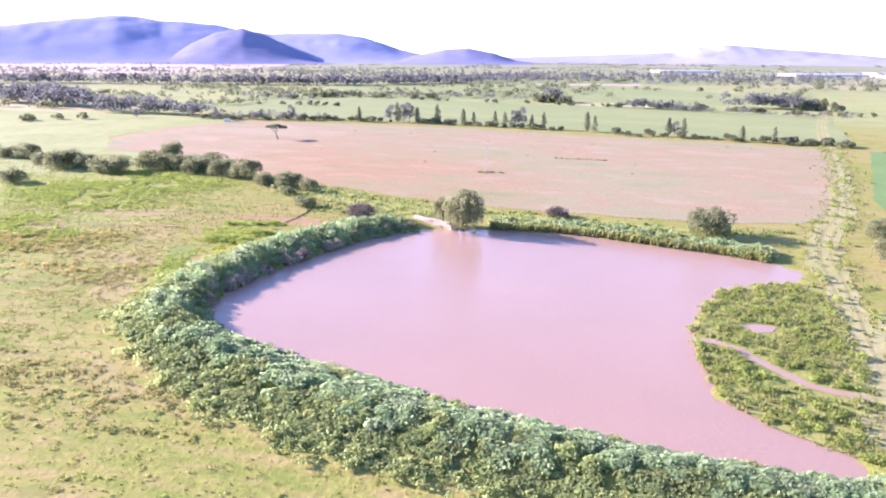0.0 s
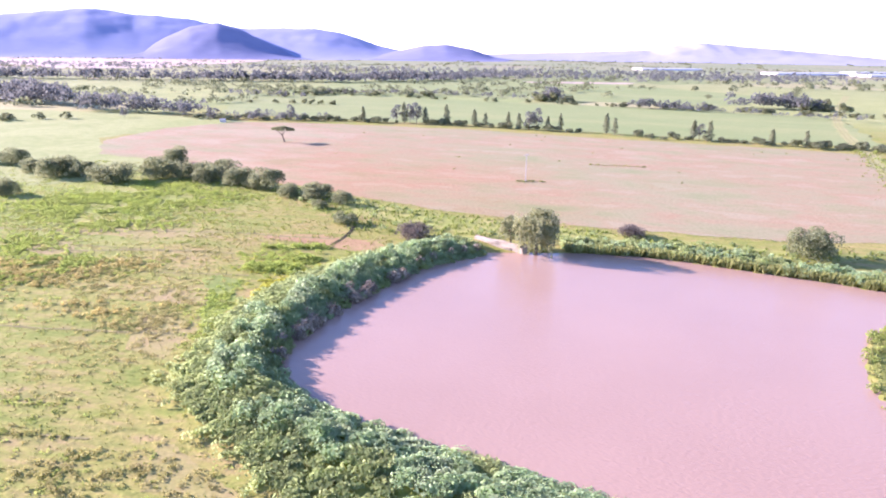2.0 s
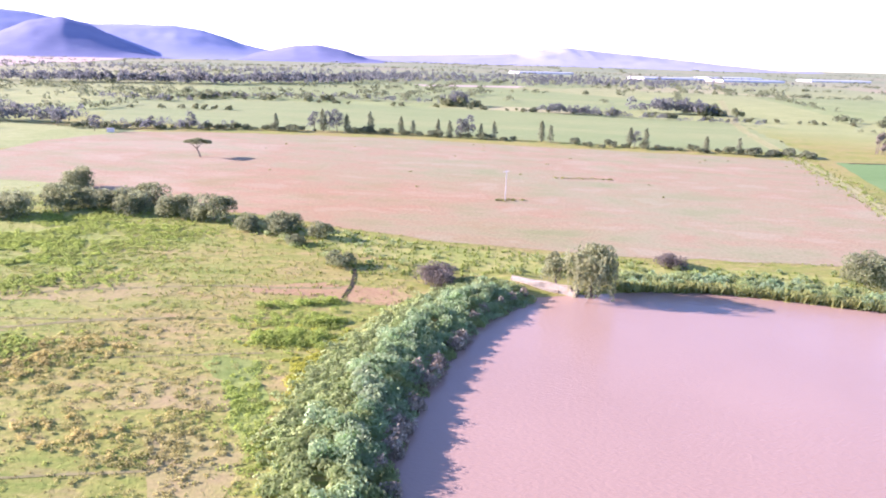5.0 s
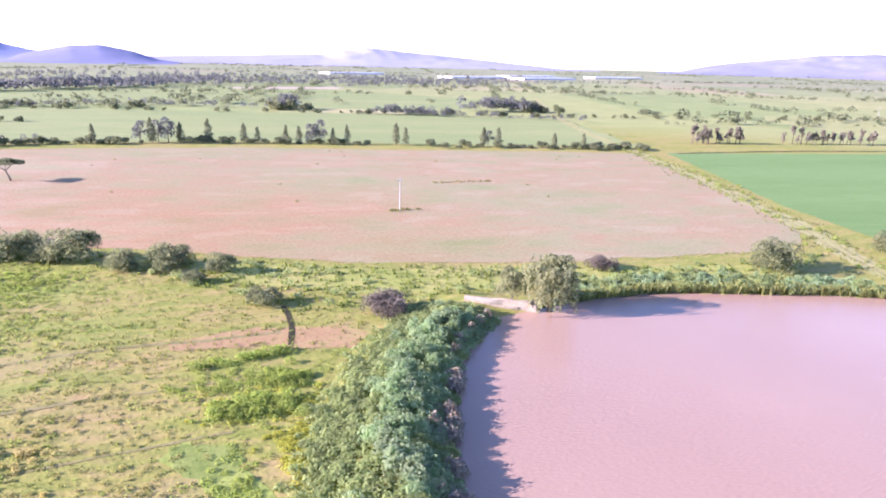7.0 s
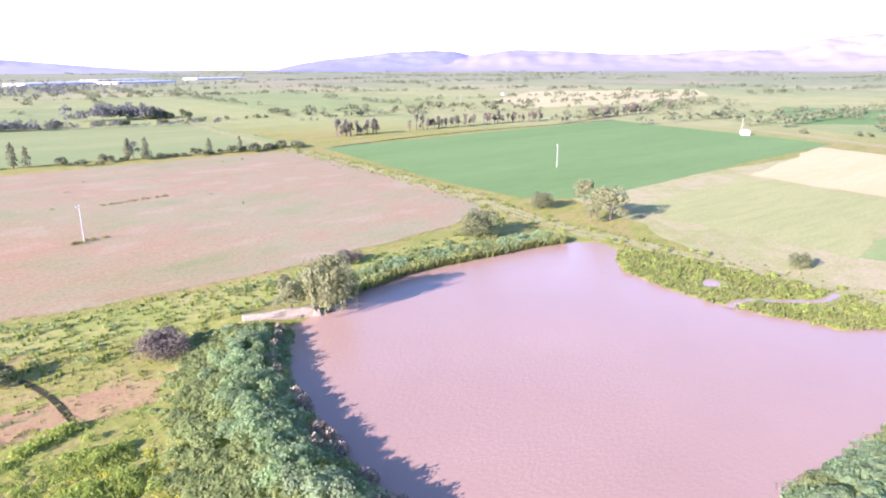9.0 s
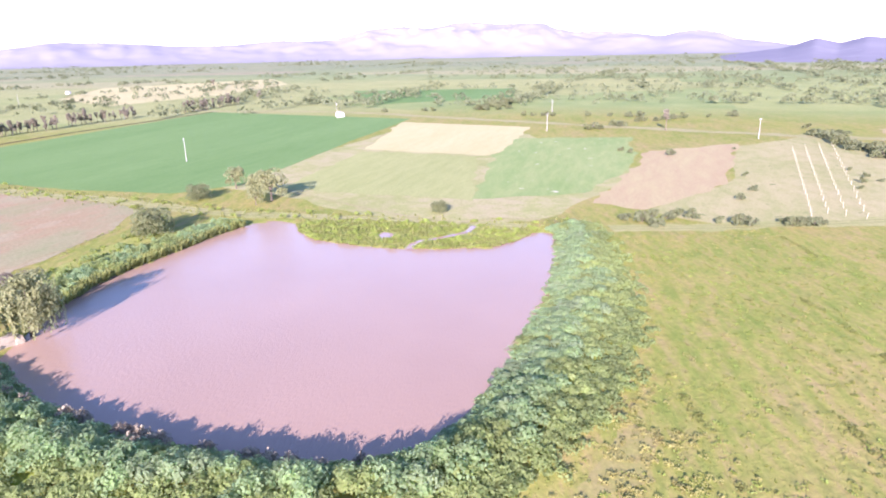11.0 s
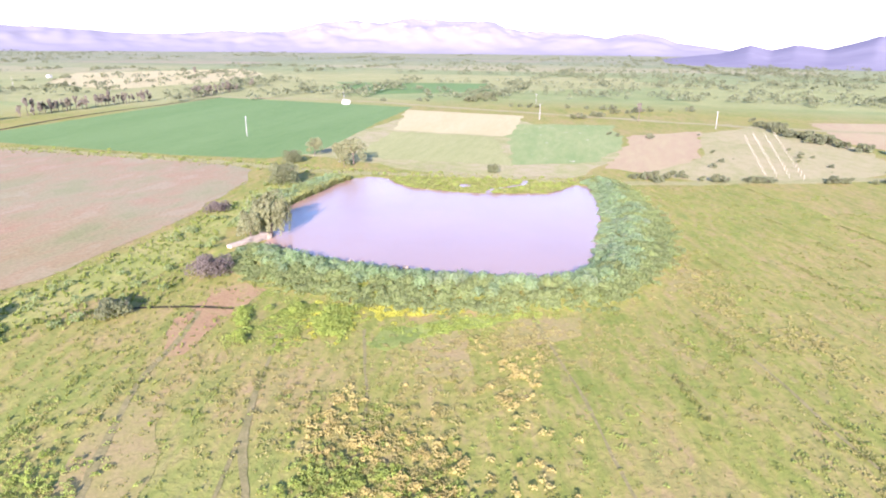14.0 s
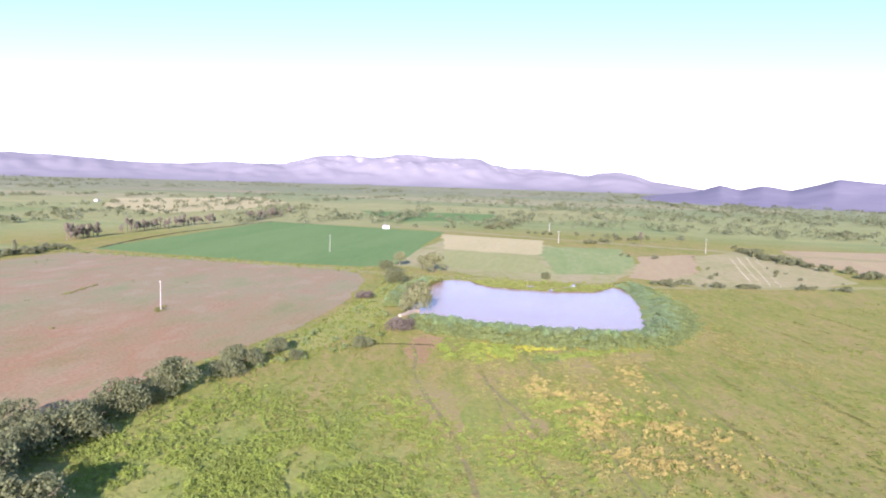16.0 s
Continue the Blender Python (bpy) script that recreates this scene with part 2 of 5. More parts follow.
# worn earth of the wheel tracks, also the painted shade of the furrows
M_WORNSHADE = soil("worn_and_shaded_earth", [(0.3, (0.19, 0.185, 0.07)), (0.7, (0.27, 0.24, 0.105))], 0.2, 0.8, 2.5)
M_MARSH = soil("marsh_ground", [(0.3, (0.17, 0.21, 0.05)), (0.6, (0.25, 0.28, 0.07)), (0.85, (0.34, 0.30, 0.13))], 0.08, 0.4, 1.6)
M_PINKFAR = soil("bare_plain", [(0.3, (0.42, 0.33, 0.27)), (0.7, (0.47, 0.39, 0.32))], 0.004, 0.02, 0.2)
M_STONE = plain("weathered_masonry", (0.31, 0.265, 0.19), (0.46, 0.40, 0.30), 1.2)
M_POLE = plain("pale_concrete", (0.36, 0.345, 0.33), (0.48, 0.46, 0.44), 3.0)
M_WOOD = plain("weathered_post_wood", (0.40, 0.36, 0.30), (0.54, 0.50, 0.43), 6.0, 0.9)
M_STEEL = plain("galvanised_steel", (0.30, 0.31, 0.32), (0.42, 0.43, 0.44), 6.0, 0.45)
M_WALLPAINT = plain("whitewash", (0.50, 0.48, 0.45), (0.62, 0.60, 0.57), 1.5)
M_ROOF = plain("sheet_roof", (0.30, 0.30, 0.31), (0.45, 0.45, 0.46), 2.0, 0.5)
M_GLASSHOUSE = plain("greenhouse_film", (0.5, 0.5, 0.5), (0.58, 0.58, 0.58), 0.4, 0.4)
M_BARK = plain("grey_bark", (0.10, 0.08, 0.06), (0.20, 0.16, 0.12), 5.0, 0.95, (1, 1, 0.25))
L_BANK = leaf("castor_leaves", (0.315, 0.435, 0.215), (0.41, 0.53, 0.285), 0.72)
L_SILVER = leaf("silvery_shrub_leaves", (0.335, 0.43, 0.24), (0.42, 0.515, 0.3), 0.72)
L_OLIVE = leaf("olive_shrub_leaves", (0.3, 0.375, 0.145), (0.385, 0.455, 0.195), 0.7)
L_BANKLOW = leaf("dam_foot_leaves", (0.265, 0.34, 0.13), (0.355, 0.425, 0.18), 0.65)
L_DRY = leaf("dry_seed_heads", (0.30, 0.25, 0.18), (0.41, 0.355, 0.265))
L_BUSH = leaf("mesquite_leaves", (0.195, 0.22, 0.11), (0.295, 0.32, 0.17), 0.6)
L_GREY = leaf("grey_thorn_twigs", (0.15, 0.13, 0.105), (0.22, 0.19, 0.155))
L_WILLOW = leaf("pepper_tree_leaves", (0.26, 0.28, 0.135), (0.355, 0.37, 0.2), 0.55)
L_CYPRESS = leaf("cypress_leaves", (0.175, 0.195, 0.11), (0.27, 0.29, 0.17), 0.4)
L_BROWN = leaf("brownish_leaves", (0.215, 0.195, 0.15), (0.315, 0.285, 0.22), 0.45)
L_WEED = leaf("weeds", (0.225, 0.26, 0.062), (0.31, 0.325, 0.095), 0.55)
L_STRAW = leaf("straw_grass", (0.28, 0.25, 0.09), (0.36, 0.315, 0.13), 0.55)
L_GOLD = leaf("golden_dry_weeds", (0.315, 0.3, 0.105), (0.4, 0.375, 0.15), 0.5)
L_TALL = leaf("tall_green_weeds", (0.26, 0.335, 0.075), (0.35, 0.415, 0.115), 0.55)
L_YELLOW = leaf("yellow_flowers", (0.41, 0.415, 0.06), (0.5, 0.515, 0.09), 0.45)
L_AMBER = leaf("amber_weeds", (0.42, 0.36, 0.125), (0.53, 0.455, 0.175), 0.45)
L_LIME = leaf("fresh_weeds", (0.215, 0.28, 0.062), (0.305, 0.355, 0.095), 0.55)
L_BRIGHT = leaf("bright_weeds", (0.275, 0.365, 0.075), (0.375, 0.45, 0.11), 0.55)
L_FURROW = leaf("furrow_weeds", (0.2, 0.225, 0.066), (0.29, 0.295, 0.1), 0.55)
M_BARE = soil("bare_pasture_earth", [(0.3, (0.265, 0.26, 0.08)), (0.5, (0.295, 0.262, 0.096)), (0.7, (0.31, 0.25, 0.112))], 0.12, 0.5, 1.8)
L_REED = leaf("reeds", (0.265, 0.295, 0.09), (0.385, 0.4, 0.15), 0.6)
L_SCRUB = leaf("dry_land_shrubs", (0.155, 0.18, 0.095), (0.24, 0.265, 0.15), 0.5)
# leaves of the northern woods, greyed in colour to stand for haze
L_FAR = leaf("hazed_far_foliage", (0.145, 0.155, 0.15), (0.205, 0.215, 0.2), 0.5)
# mountains: air haze is painted into these blue and mauve base colours
M_MOUNT = mountain_material("haze_blue_mountain", (0.27, 0.295, 0.41), (0.29, 0.315, 0.43), (0.31, 0.33, 0.44))
M_FOOT = mountain_material("haze_blue_foothill", (0.19, 0.205, 0.30), (0.215, 0.23, 0.325), (0.23, 0.245, 0.33))
M_PEAK = mountain_material("hazed_hills", (0.19, 0.19, 0.235), (0.215, 0.215, 0.255), (0.23, 0.23, 0.27))
M_MESA = mountain_material("hazed_rocky_mesa", (0.235, 0.235, 0.26), (0.26, 0.258, 0.28), (0.46, 0.43, 0.42), (85, 125))
M_LOWRIDGE = mountain_material("hazed_low_ridge", (0.28, 0.295, 0.38), (0.31, 0.325, 0.41), (0.33, 0.345, 0.42))
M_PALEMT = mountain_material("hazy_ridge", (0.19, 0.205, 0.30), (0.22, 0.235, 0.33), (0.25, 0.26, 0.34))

# ---- mesh helpers ----
RNG = np.random.default_rng(7)


def mesh_of(name, verts, faces, material, smooth=False):
    """A mesh from arrays: vertices (n, 3) and faces (m, 3 or 4)."""
    verts, faces = np.asarray(verts, np.float32), np.asarray(faces, np.int32)
    me = bpy.data.meshes.new(name)
    me.vertices.add(len(verts))
    me.vertices.foreach_set("co", verts.ravel())
    k = faces.shape[1]
    me.loops.add(faces.size)
    me.loops.foreach_set("vertex_index", faces.ravel())
    me.polygons.add(len(faces))
    me.polygons.foreach_set("loop_start", np.arange(0, faces.size, k, dtype=np.int32))
    me.update(calc_edges=True)
    me.polygons.foreach_set("use_smooth", np.full(len(faces), smooth))
    me.materials.append(material)
    return me


def part(name, verts, faces, material, parent, label="", smooth=False):
    """One mesh object under a thing."""
    ob = new(name, mesh_of(name, verts, faces, material, smooth))
    ob.parent = parent
    return tagged(ob, label)


def bm_part(name, bm, material, parent, label=""):
    me = bpy.data.meshes.new(name)
    bm.to_mesh(me)
    bm.free()
    me.materials.append(material)
    ob = new(name, me)
    ob.parent = parent
    return tagged(ob, label)


def unit(v):
    return v / np.maximum(np.linalg.norm(v, axis=1, keepdims=True), 1e-6)


def leaves(centres, outward, size, aspect=1.4, wild=0.7, droop=0.0):
    """Pointed four-cornered leaves at the centres, facing outward more or less."""
    n = len(centres)
    nor = unit(outward + RNG.normal(0, wild, (n, 3)))
    ref = unit(RNG.normal(0, 1, (n, 3)) - np.array([0, 0, droop]))
    a = unit(ref - nor * np.sum(ref * nor, axis=1, keepdims=True))
    b = np.cross(nor, a)
    s = (np.broadcast_to(size, n) * RNG.uniform(0.6, 1.3, n))[:, None]
    v = np.stack([centres - a * s * aspect * 0.5, centres + b * s * 0.45 + nor * s * 0.12, centres + a * s * aspect * 0.5, centres - b * s * 0.45 + nor * s * 0.12], axis=1)
    return v.reshape(-1, 3), np.arange(4 * n).reshape(-1, 4)


def crown(blobs, per, size, **kw):
    """Leaves over a set of blobs (centre, radii): denser to the outside, with gaps between."""
    pts, outs = [], []
    for c, r in blobs:
        d = unit(RNG.normal(0, 1, (per, 3)))
        d[:, 2] = np.where(d[:, 2] < -0.45, -d[:, 2], d[:, 2])
        pts.append(np.asarray(c) + d * np.asarray(r) * RNG.uniform(0.72, 1.08, (per, 1)))
        outs.append(d)
    return leaves(np.concatenate(pts), np.concatenate(outs), size, **kw)


def tube(path, radii, sides=7):
    """A tapered limb along a path."""
    path = [Vector(p) for p in path]
    verts, faces = [], []
    for i, p in enumerate(path):
        way = (path[min(i + 1, len(path) - 1)] - path[max(i - 1, 0)]).normalized()
        q = way.to_track_quat("Z", "X")
        for k in range(sides):
            a = 2 * math.pi * k / sides
            verts.append(p + q @ Vector((math.cos(a), math.sin(a), 0)) * radii[i])
    for i in range(len(path) - 1):
        for k in range(sides):
            faces.append((i * sides + k, i * sides + (k + 1) % sides, (i + 1) * sides + (k + 1) % sides, (i + 1) * sides + k))
    return [tuple(v) for v in verts], faces


def merged(pieces):
    vs, fs, at = [], [], 0
    for v, f in pieces:
        v = np.asarray(v)
        vs.append(v)
        fs.append(np.asarray(f) + at)
        at += len(v)
    return np.concatenate(vs), np.concatenate(fs)


def smooth_line(points, step, closed=False):
    """A rounded line through control points (Catmull-Rom), resampled about every step metres."""
    p = np.array(points, float)
    n = len(p)
    out = []
    for i in range(n if closed else n - 1):
        g = (lambda k: p[k % n]) if closed else (lambda k: p[min(max(k, 0), n - 1)])
        a, b, c, d = g(i - 1), g(i), g(i + 1), g(i + 2)
        m = max(2, int(np.linalg.norm(c - b) / step))
        for t in np.arange(m) / m:
            out.append(0.5 * (2 * b + (c - a) * t + (2 * a - 5 * b + 4 * c - d) * t * t + (3 * b - a - 3 * c + d) * t ** 3))
    if not closed:
        out.append(p[-1])
    return np.array(out)


def inside(pts, poly):
    x, y = pts[:, 0], pts[:, 1]
    hit = np.zeros(len(pts), bool)
    px, py = poly[:, 0], poly[:, 1]
    for i in range(len(poly)):
        j = i - 1
        c = ((py[i] > y) != (py[j] > y)) & (x < (px[j] - px[i]) * (y - py[i]) / (py[j] - py[i] + 1e-12) + px[i])
        hit ^= c
    return hit


def gap_to(pts, line):
    """Distance from each point to a polyline (dense enough to use its corners)."""
    best = np.full(len(pts), 1e9)
    for q in line:
        best = np.minimum(best, (pts[:, 0] - q[0]) ** 2 + (pts[:, 1] - q[1]) ** 2)
    return np.sqrt(best)


# ---- the land ----
POND = smooth_line([(2, 131.5), (-6.3, 130.6), (-17, 121.7), (-25, 110.8), (-30.5, 99.8), (-33.9, 90.9), (-34.9, 84.2), (-32.8, 77.6), (-28.2, 72.6), (-19.7, 67.9), (-9.7, 62.7), (-2, 58.6), (6, 54.7), (18, 50), (28, 46.2), (37, 44), (43.4, 44.6), (42, 50.5), (37.5, 54), (34, 58), (35, 67), (37, 77), (41.5, 86), (47, 93.5), (54, 97.5), (61, 99), (65, 103.5), (62, 109.5), (55, 114.5), (46, 119), (36, 124.5), (26, 129), (12, 131.5)], 2.0, True)
BANK_OUT = smooth_line([(-13.5, 140.5), (-20.8, 135), (-26.5, 128.5), (-34, 120), (-39, 111.5), (-42.5, 104), (-44.5, 93), (-44.8, 84), (-43, 75.5), (-36, 67), (-29, 59.5), (-21.5, 54), (-13, 49), (-4, 44.6), (8, 41), (23, 37.5), (35, 35), (46, 34)], 2.0)
BANK_IN = smooth_line([(0.7, 134.3), (-5.4, 130.2), (-15.9, 121.4), (-24, 110.4), (-29.6, 99.5), (-33.1, 90.9), (-34, 84.3), (-32, 78.2), (-27.7, 73.4), (-19.4, 68.7), (-9.4, 63.2), (-1.6, 59.1), (6.2, 55.1), (18.1, 50.3), (28.2, 46.4), (38, 44.2), (45, 43.6)], 2.0)


def land_height(x, y):
    """Flat land with the earth dam round the west and south of the pond, and the pond's bed."""
    pts = np.stack([x.ravel(), y.ravel()], axis=1)
    h = np.zeros(len(pts))
    near = (pts[:, 0] > -75) & (pts[:, 0] < 110) & (pts[:, 1] > 15) & (pts[:, 1] < 175)
    q = pts[near]
    wet = inside(q, POND)
    d = gap_to(q, POND)
    mid = (BANK_IN[np.linspace(0, len(BANK_IN) - 1, 80).astype(int)] + BANK_OUT[np.linspace(0, len(BANK_OUT) - 1, 80).astype(int)]) / 2
    dam = 0.9 * np.exp(-(gap_to(q, mid) / 5.0) ** 2)
    hh = np.where(wet, -0.12 - np.minimum(d * 0.25, 1.6), dam * np.clip(d / 3.0, 0, 1) + np.clip(0.06 * (d - 1.0), -0.12, 0.0))
    h[near] = hh
    return h.reshape(x.shape)


def axis(lo, hi, step, far):
    mid = np.arange(lo, hi + step, step)
    grow = step * np.cumsum(1.22 ** np.arange(1, 40))
    grow = grow[grow < far]
    return np.concatenate([(lo - grow)[::-1], mid, hi + grow])


gx, gy = axis(-70, 105, 1.6, 4700), axis(20, 172, 1.6, 4700)
GX, GY = np.meshgrid(gx, gy)
GZ = land_height(GX, GY)
idx = np.arange(GX.size).reshape(GX.shape)
quads = np.stack([idx[:-1, :-1], idx[:-1, 1:], idx[1:, 1:], idx[1:, :-1]], axis=-1).reshape(-1, 4)
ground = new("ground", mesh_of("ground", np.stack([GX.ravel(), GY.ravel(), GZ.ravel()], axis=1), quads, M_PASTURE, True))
tagged(ground, "yellow-green weedy pasture and farmland on a flat plain", "ground", kind="structure")


def sheet(name, line, z, material, label, category="field"):
    """A level patch of land or water with the outline given."""
    bm = bmesh.new()
    bm.faces.new([bm.verts.new((x, y, z)) for x, y in line])
    bmesh.ops.triangulate(bm, faces=bm.faces)
    me = bpy.data.meshes.new(name)
    bm.to_mesh(me)
    bm.free()
    me.materials.append(material)
    return tagged(new(name, me), label, category, kind="structure")


def ragged(points, amount=1.2, step=5.0):
    """A closed outline with straight sides whose edge wanders a little."""
    out = []
    n = len(points)
    for i in range(n):
        a, b = np.array(points[i], float), np.array(points[(i + 1) % n], float)
        ln = np.linalg.norm(b - a)
        nrm = np.array([-(b - a)[1], (b - a)[0]]) / ln
        m = max(2, int(ln / step))
        for k in range(m):
            p = a + (b - a) * k / m
            w = noise.noise((p[0] * 0.09, p[1] * 0.09, 3.1)) + 0.6 * noise.noise((p[0] * 0.4, p[1] * 0.4, 8.2))
            out.append(tuple(p + nrm * w * amount))
    return out


def strip(name, points, width, z, material, label, category="track", step=3.0, wander=0.5):
    """A strip of land along a line, as wide as given, with uneven edges."""
    c = smooth_line(points, step)
    d = np.gradient(c, axis=0)
    nrm = unit(np.stack([-d[:, 1], d[:, 0]], axis=1))
    sides = []
    for k, s in ((1.7, 1), (6.3, -1)):
        w = np.array([width * 0.5 * (1 + wander * (noise.noise((q[0] * 0.15, q[1] * 0.15, k)) + 0.7 * noise.noise((q[0] * 0.6, q[1] * 0.6, k)))) for q in c])[:, None]
        sides.append(c + s * nrm * w)
    n = len(c)
    v = np.concatenate([np.concatenate(sides), np.full((2 * n, 1), z)], axis=1)
    i = np.arange(n - 1)
    ob = new(name, mesh_of(name, v, np.stack([i, i + n, i + n + 1, i + 1], axis=1)[:, ::-1], material))
    return tagged(ob, label, category, kind="structure")


brim = np.gradient(np.concatenate([POND[-2:], POND, POND[:2]]), axis=0)[2:-2]
brim = unit(np.stack([-brim[:, 1], brim[:, 0]], axis=1))
brim = np.where(inside(POND + 0.6 * brim, POND)[:, None], -brim, brim)
sheet("water", POND + 1.0 * brim, -0.10, M_WATER, "pinkish brown silty pond water with fine ripples", "water")
FALLOW = [(158, 268), (128, 210), (111, 180), (92, 148), (82, 140), (62, 141), (42, 145.5), (14, 154.5), (-12, 165.5), (-34, 180), (-60, 198), (-79, 211), (-110, 236), (-141, 250), (-158, 290), (-150, 335), (-125, 366), (-105, 368), (-52, 358), (-5, 345), (35, 326), (72, 308), (100, 297), (130, 284)]
sheet("field_fallow", ragged(FALLOW, 2.0), 0.04, M_BROWN, "pinkish brown fallow field with dry stubble streaks")
sheet("field_crop", ragged([(171, 266), (386, 184), (296, 54), (205, 88), (113, 119), (103.5, 138), (117.5, 172)], 0.8), 0.05, M_CROP, "even bright green crop field beside the dirt track")
sheet("field_ripe", ragged([(279, 60), (235, -1), (160, 28), (149, 38), (178, 82)], 2.2, 4.0), 0.05, M_PALE, "pale yellow ripe field behind the pond")
sheet("field_stubble", ragged([(173, 83), (148, 41), (76, 55), (104, 107)], 2.2, 4.0), 0.05, M_OLIVE, "olive stubble field behind the pond")
sheet("field_young", ragged([(195, 13), (184, -32), (116, -6), (78, 24), (78, 54), (142, 37)], 3.0, 4.0), 0.06, M_PATCH, "green young crop with pale streaks")
sheet("field_tilled", ragged([(146, -24), (154, -65), (82, -18), (58, 16), (67, 26), (99, 5)], 3.0, 4.0), 0.05, M_PINK, "bare pinkish tilled field")
sheet("field_scrub", ragged([(146.4, -57.5), (173.3, -117.9), (92.4, -97.9), (46.4, -73.2), (33.9, -26), (42.3, 7.9), (56.5, 15.2), (85.8, -23.2)], 2.0), 0.04, M_SCRUB, "dry scrubby field with sparse shrubs")
sheet("field_tilled_far", ragged([(180.1, -146.2), (165.3, -217.6), (63.1, -129.8), (64, -105.5), (107.2, -104.9)], 2.0), 0.05, M_PINK, "bare pinkish tilled field behind a hedge")
sheet("field_grass_west", ragged([(-136.8, 190.4), (-110.8, 200.4), (-112.5, 238.9), (-142, 263.6), (-163.4, 294), (-144.2, 331.9), (-109.2, 366), (-195.6, 408.6), (-343.1, 439.5), (-533.7, 419.4), (-415.1, 237.8), (-219.2, 146.7)], 4.0), 0.03, M_WEST, "light green grass field behind the hedge")
sheet("field_north", ragged([(-151.1, 418.2), (-79.4, 385.8), (-4.3, 370.3), (58.5, 339.1), (118.9, 310.6), (176.5, 287.7), (238.4, 426.5), (135.8, 497.6), (44.7, 537.6), (-79.9, 594.1), (-192, 596.8)], 3.0), 0.04, M_GREENFAR, "green field beyond the tree line")
sheet("field_far_north", ragged([(-147.2, 681.6), (43.6, 578.5), (203.7, 517.3), (308, 634.6), (212.7, 864.6), (-64.6, 993.2)], 4.0), 0.06, M_GREENFAR, "far green field among hedges")
sheet("field_bare_west", ragged([(-1050, 1300), (-760, 1290), (-610, 1400), (-640, 1850), (-1300, 2000), (-1500, 1700)], 12.0, 40.0), 0.12, M_PINKFAR, "pale bare field behind the far trees")
sheet("field_bare_north", ragged([(104.9, 889.3), (231.2, 891.3), (254.5, 934.4), (95.7, 937.4)], 5.0, 20.0), 0.12, M_PINKFAR, "pale bare strip between far fields")
sheet("field_plain", ragged([(-2470, 3480), (-2150, 3720), (-1260, 2990), (-700, 2700), (-600, 1850), (-1500, 2000)], 30.0, 120.0), 0.3, M_PINKFAR, "pale bare plain at the foot of the mountains")
sheet("grass_strip", ragged([(80.1, 131.3), (56, 133.6), (32.1, 142.4), (7.8, 153.1), (-13, 161.9), (-36, 176.7), (-47.5, 181.7), (-37.8, 164.1), (-22.4, 150.4), (-3.4, 142.5), (17.3, 139.6), (37.7, 133.8), (57.9, 126.1)], 1.5), 0.06, M_LIME, "bright yellow-green weedy strip along the fallow field", "grass")
strip("green_swale", [(-53.3, 115), (-50, 111), (-48, 105.5), (-46.5, 97), (-45.6, 90), (-46, 83)], 4.2, 0.04, M_SWALE, "bright green damp grass along the foot of the dam", "grass", 1.5, 0.8)
sheet("lush_patch", ragged([(-53.5, 115.5), (-47.5, 113.5), (-47, 110.5), (-50, 108), (-52.5, 110)], 1.0, 1.5), 0.045, M_LUSH, "smooth dark green grass patch in the pasture", "grass")
sheet("red_earth_patch", ragged([(-27, 138), (-25, 134), (-28.5, 130), (-34, 133), (-42, 137.5), (-50, 140), (-51, 141.6), (-42, 142), (-34, 140.5)], 1.9, 1.4), 0.05, M_RED, "bare reddish earth patch beside the dam", "bare earth")
NORTH = smooth_line([(392, 681), (243, 441), (182, 325), (158, 271), (128, 208), (116, 186), (97, 150), (87, 136), (77, 119), (71.5, 106), (65, 89), (59.5, 76), (54, 62), (49, 50), (45, 36), (40, 8), (36, -60), (30, -190)], 4.0)
side = np.gradient(NORTH, axis=0)
side = np.stack([-side[:, 1], side[:, 0]], axis=1) / np.linalg.norm(side, axis=1)[:, None]
strip("track_verge", NORTH, 5.5, 0.052, M_VERGE, "pale trodden grass along the dirt track", "track", 2.5, 0.6)
for off, wide in ((-1.0, 0.6), (1.0, 0.5)):
    strip("track_rut", NORTH + side * off, wide, 0.058, M_RUT, "worn wheel rut of the dirt track beside the fields", "track", 2.0, 0.9)
sheet("field_dark_far", ragged([(410.5, 71.3), (598.7, 88.3), (564.1, -70.3), (448, -41.7)], 4.0), 0.05, M_CROP, "dark green field beyond the crop field")
sheet("field_pale_far", ragged([(479.4, 284.4), (602.4, 215.9), (791.7, 173.5), (999.6, 218.1), (816.9, 410.1), (593.7, 371.4)], 5.0), 0.05, M_PALE, "pale bare field beyond the tree row")
strip("track_far", [(435.6, 195.8), (400.2, 195.1), (354.8, 96.1), (282.5, 19.3), (211.3, -53.2), (150.1, -126.5), (80.1, -249.7)], 9.0, 0.08, M_TRACK, "pale dirt road past the crop field", "track", 6.0, 0.8)
sheet("green_east", ragged([(109.8, 124.6), (178.2, 95.3), (255, 60.3), (206.8, 7), (100.5, -4.4), (62.9, 35.3), (51.2, 44.8), (54.2, 67.2), (67.6, 83.6), (86.5, 98.6)], 3.0), 0.025, M_EAST, "light yellow-green grass behind the pond", "grass")
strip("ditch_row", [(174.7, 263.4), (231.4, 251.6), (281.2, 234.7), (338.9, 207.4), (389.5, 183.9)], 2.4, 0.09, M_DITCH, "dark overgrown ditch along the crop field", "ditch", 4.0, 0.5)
strip("track_east", [(112, 112), (98, 103), (82, 90), (66, 76), (59, 68.8), (55, 61), (56.5, 54), (53.6, 43)], 1.6, 0.10, M_TRACK, "narrow pale dirt path behind the pond", "track", 3.0, 0.6)
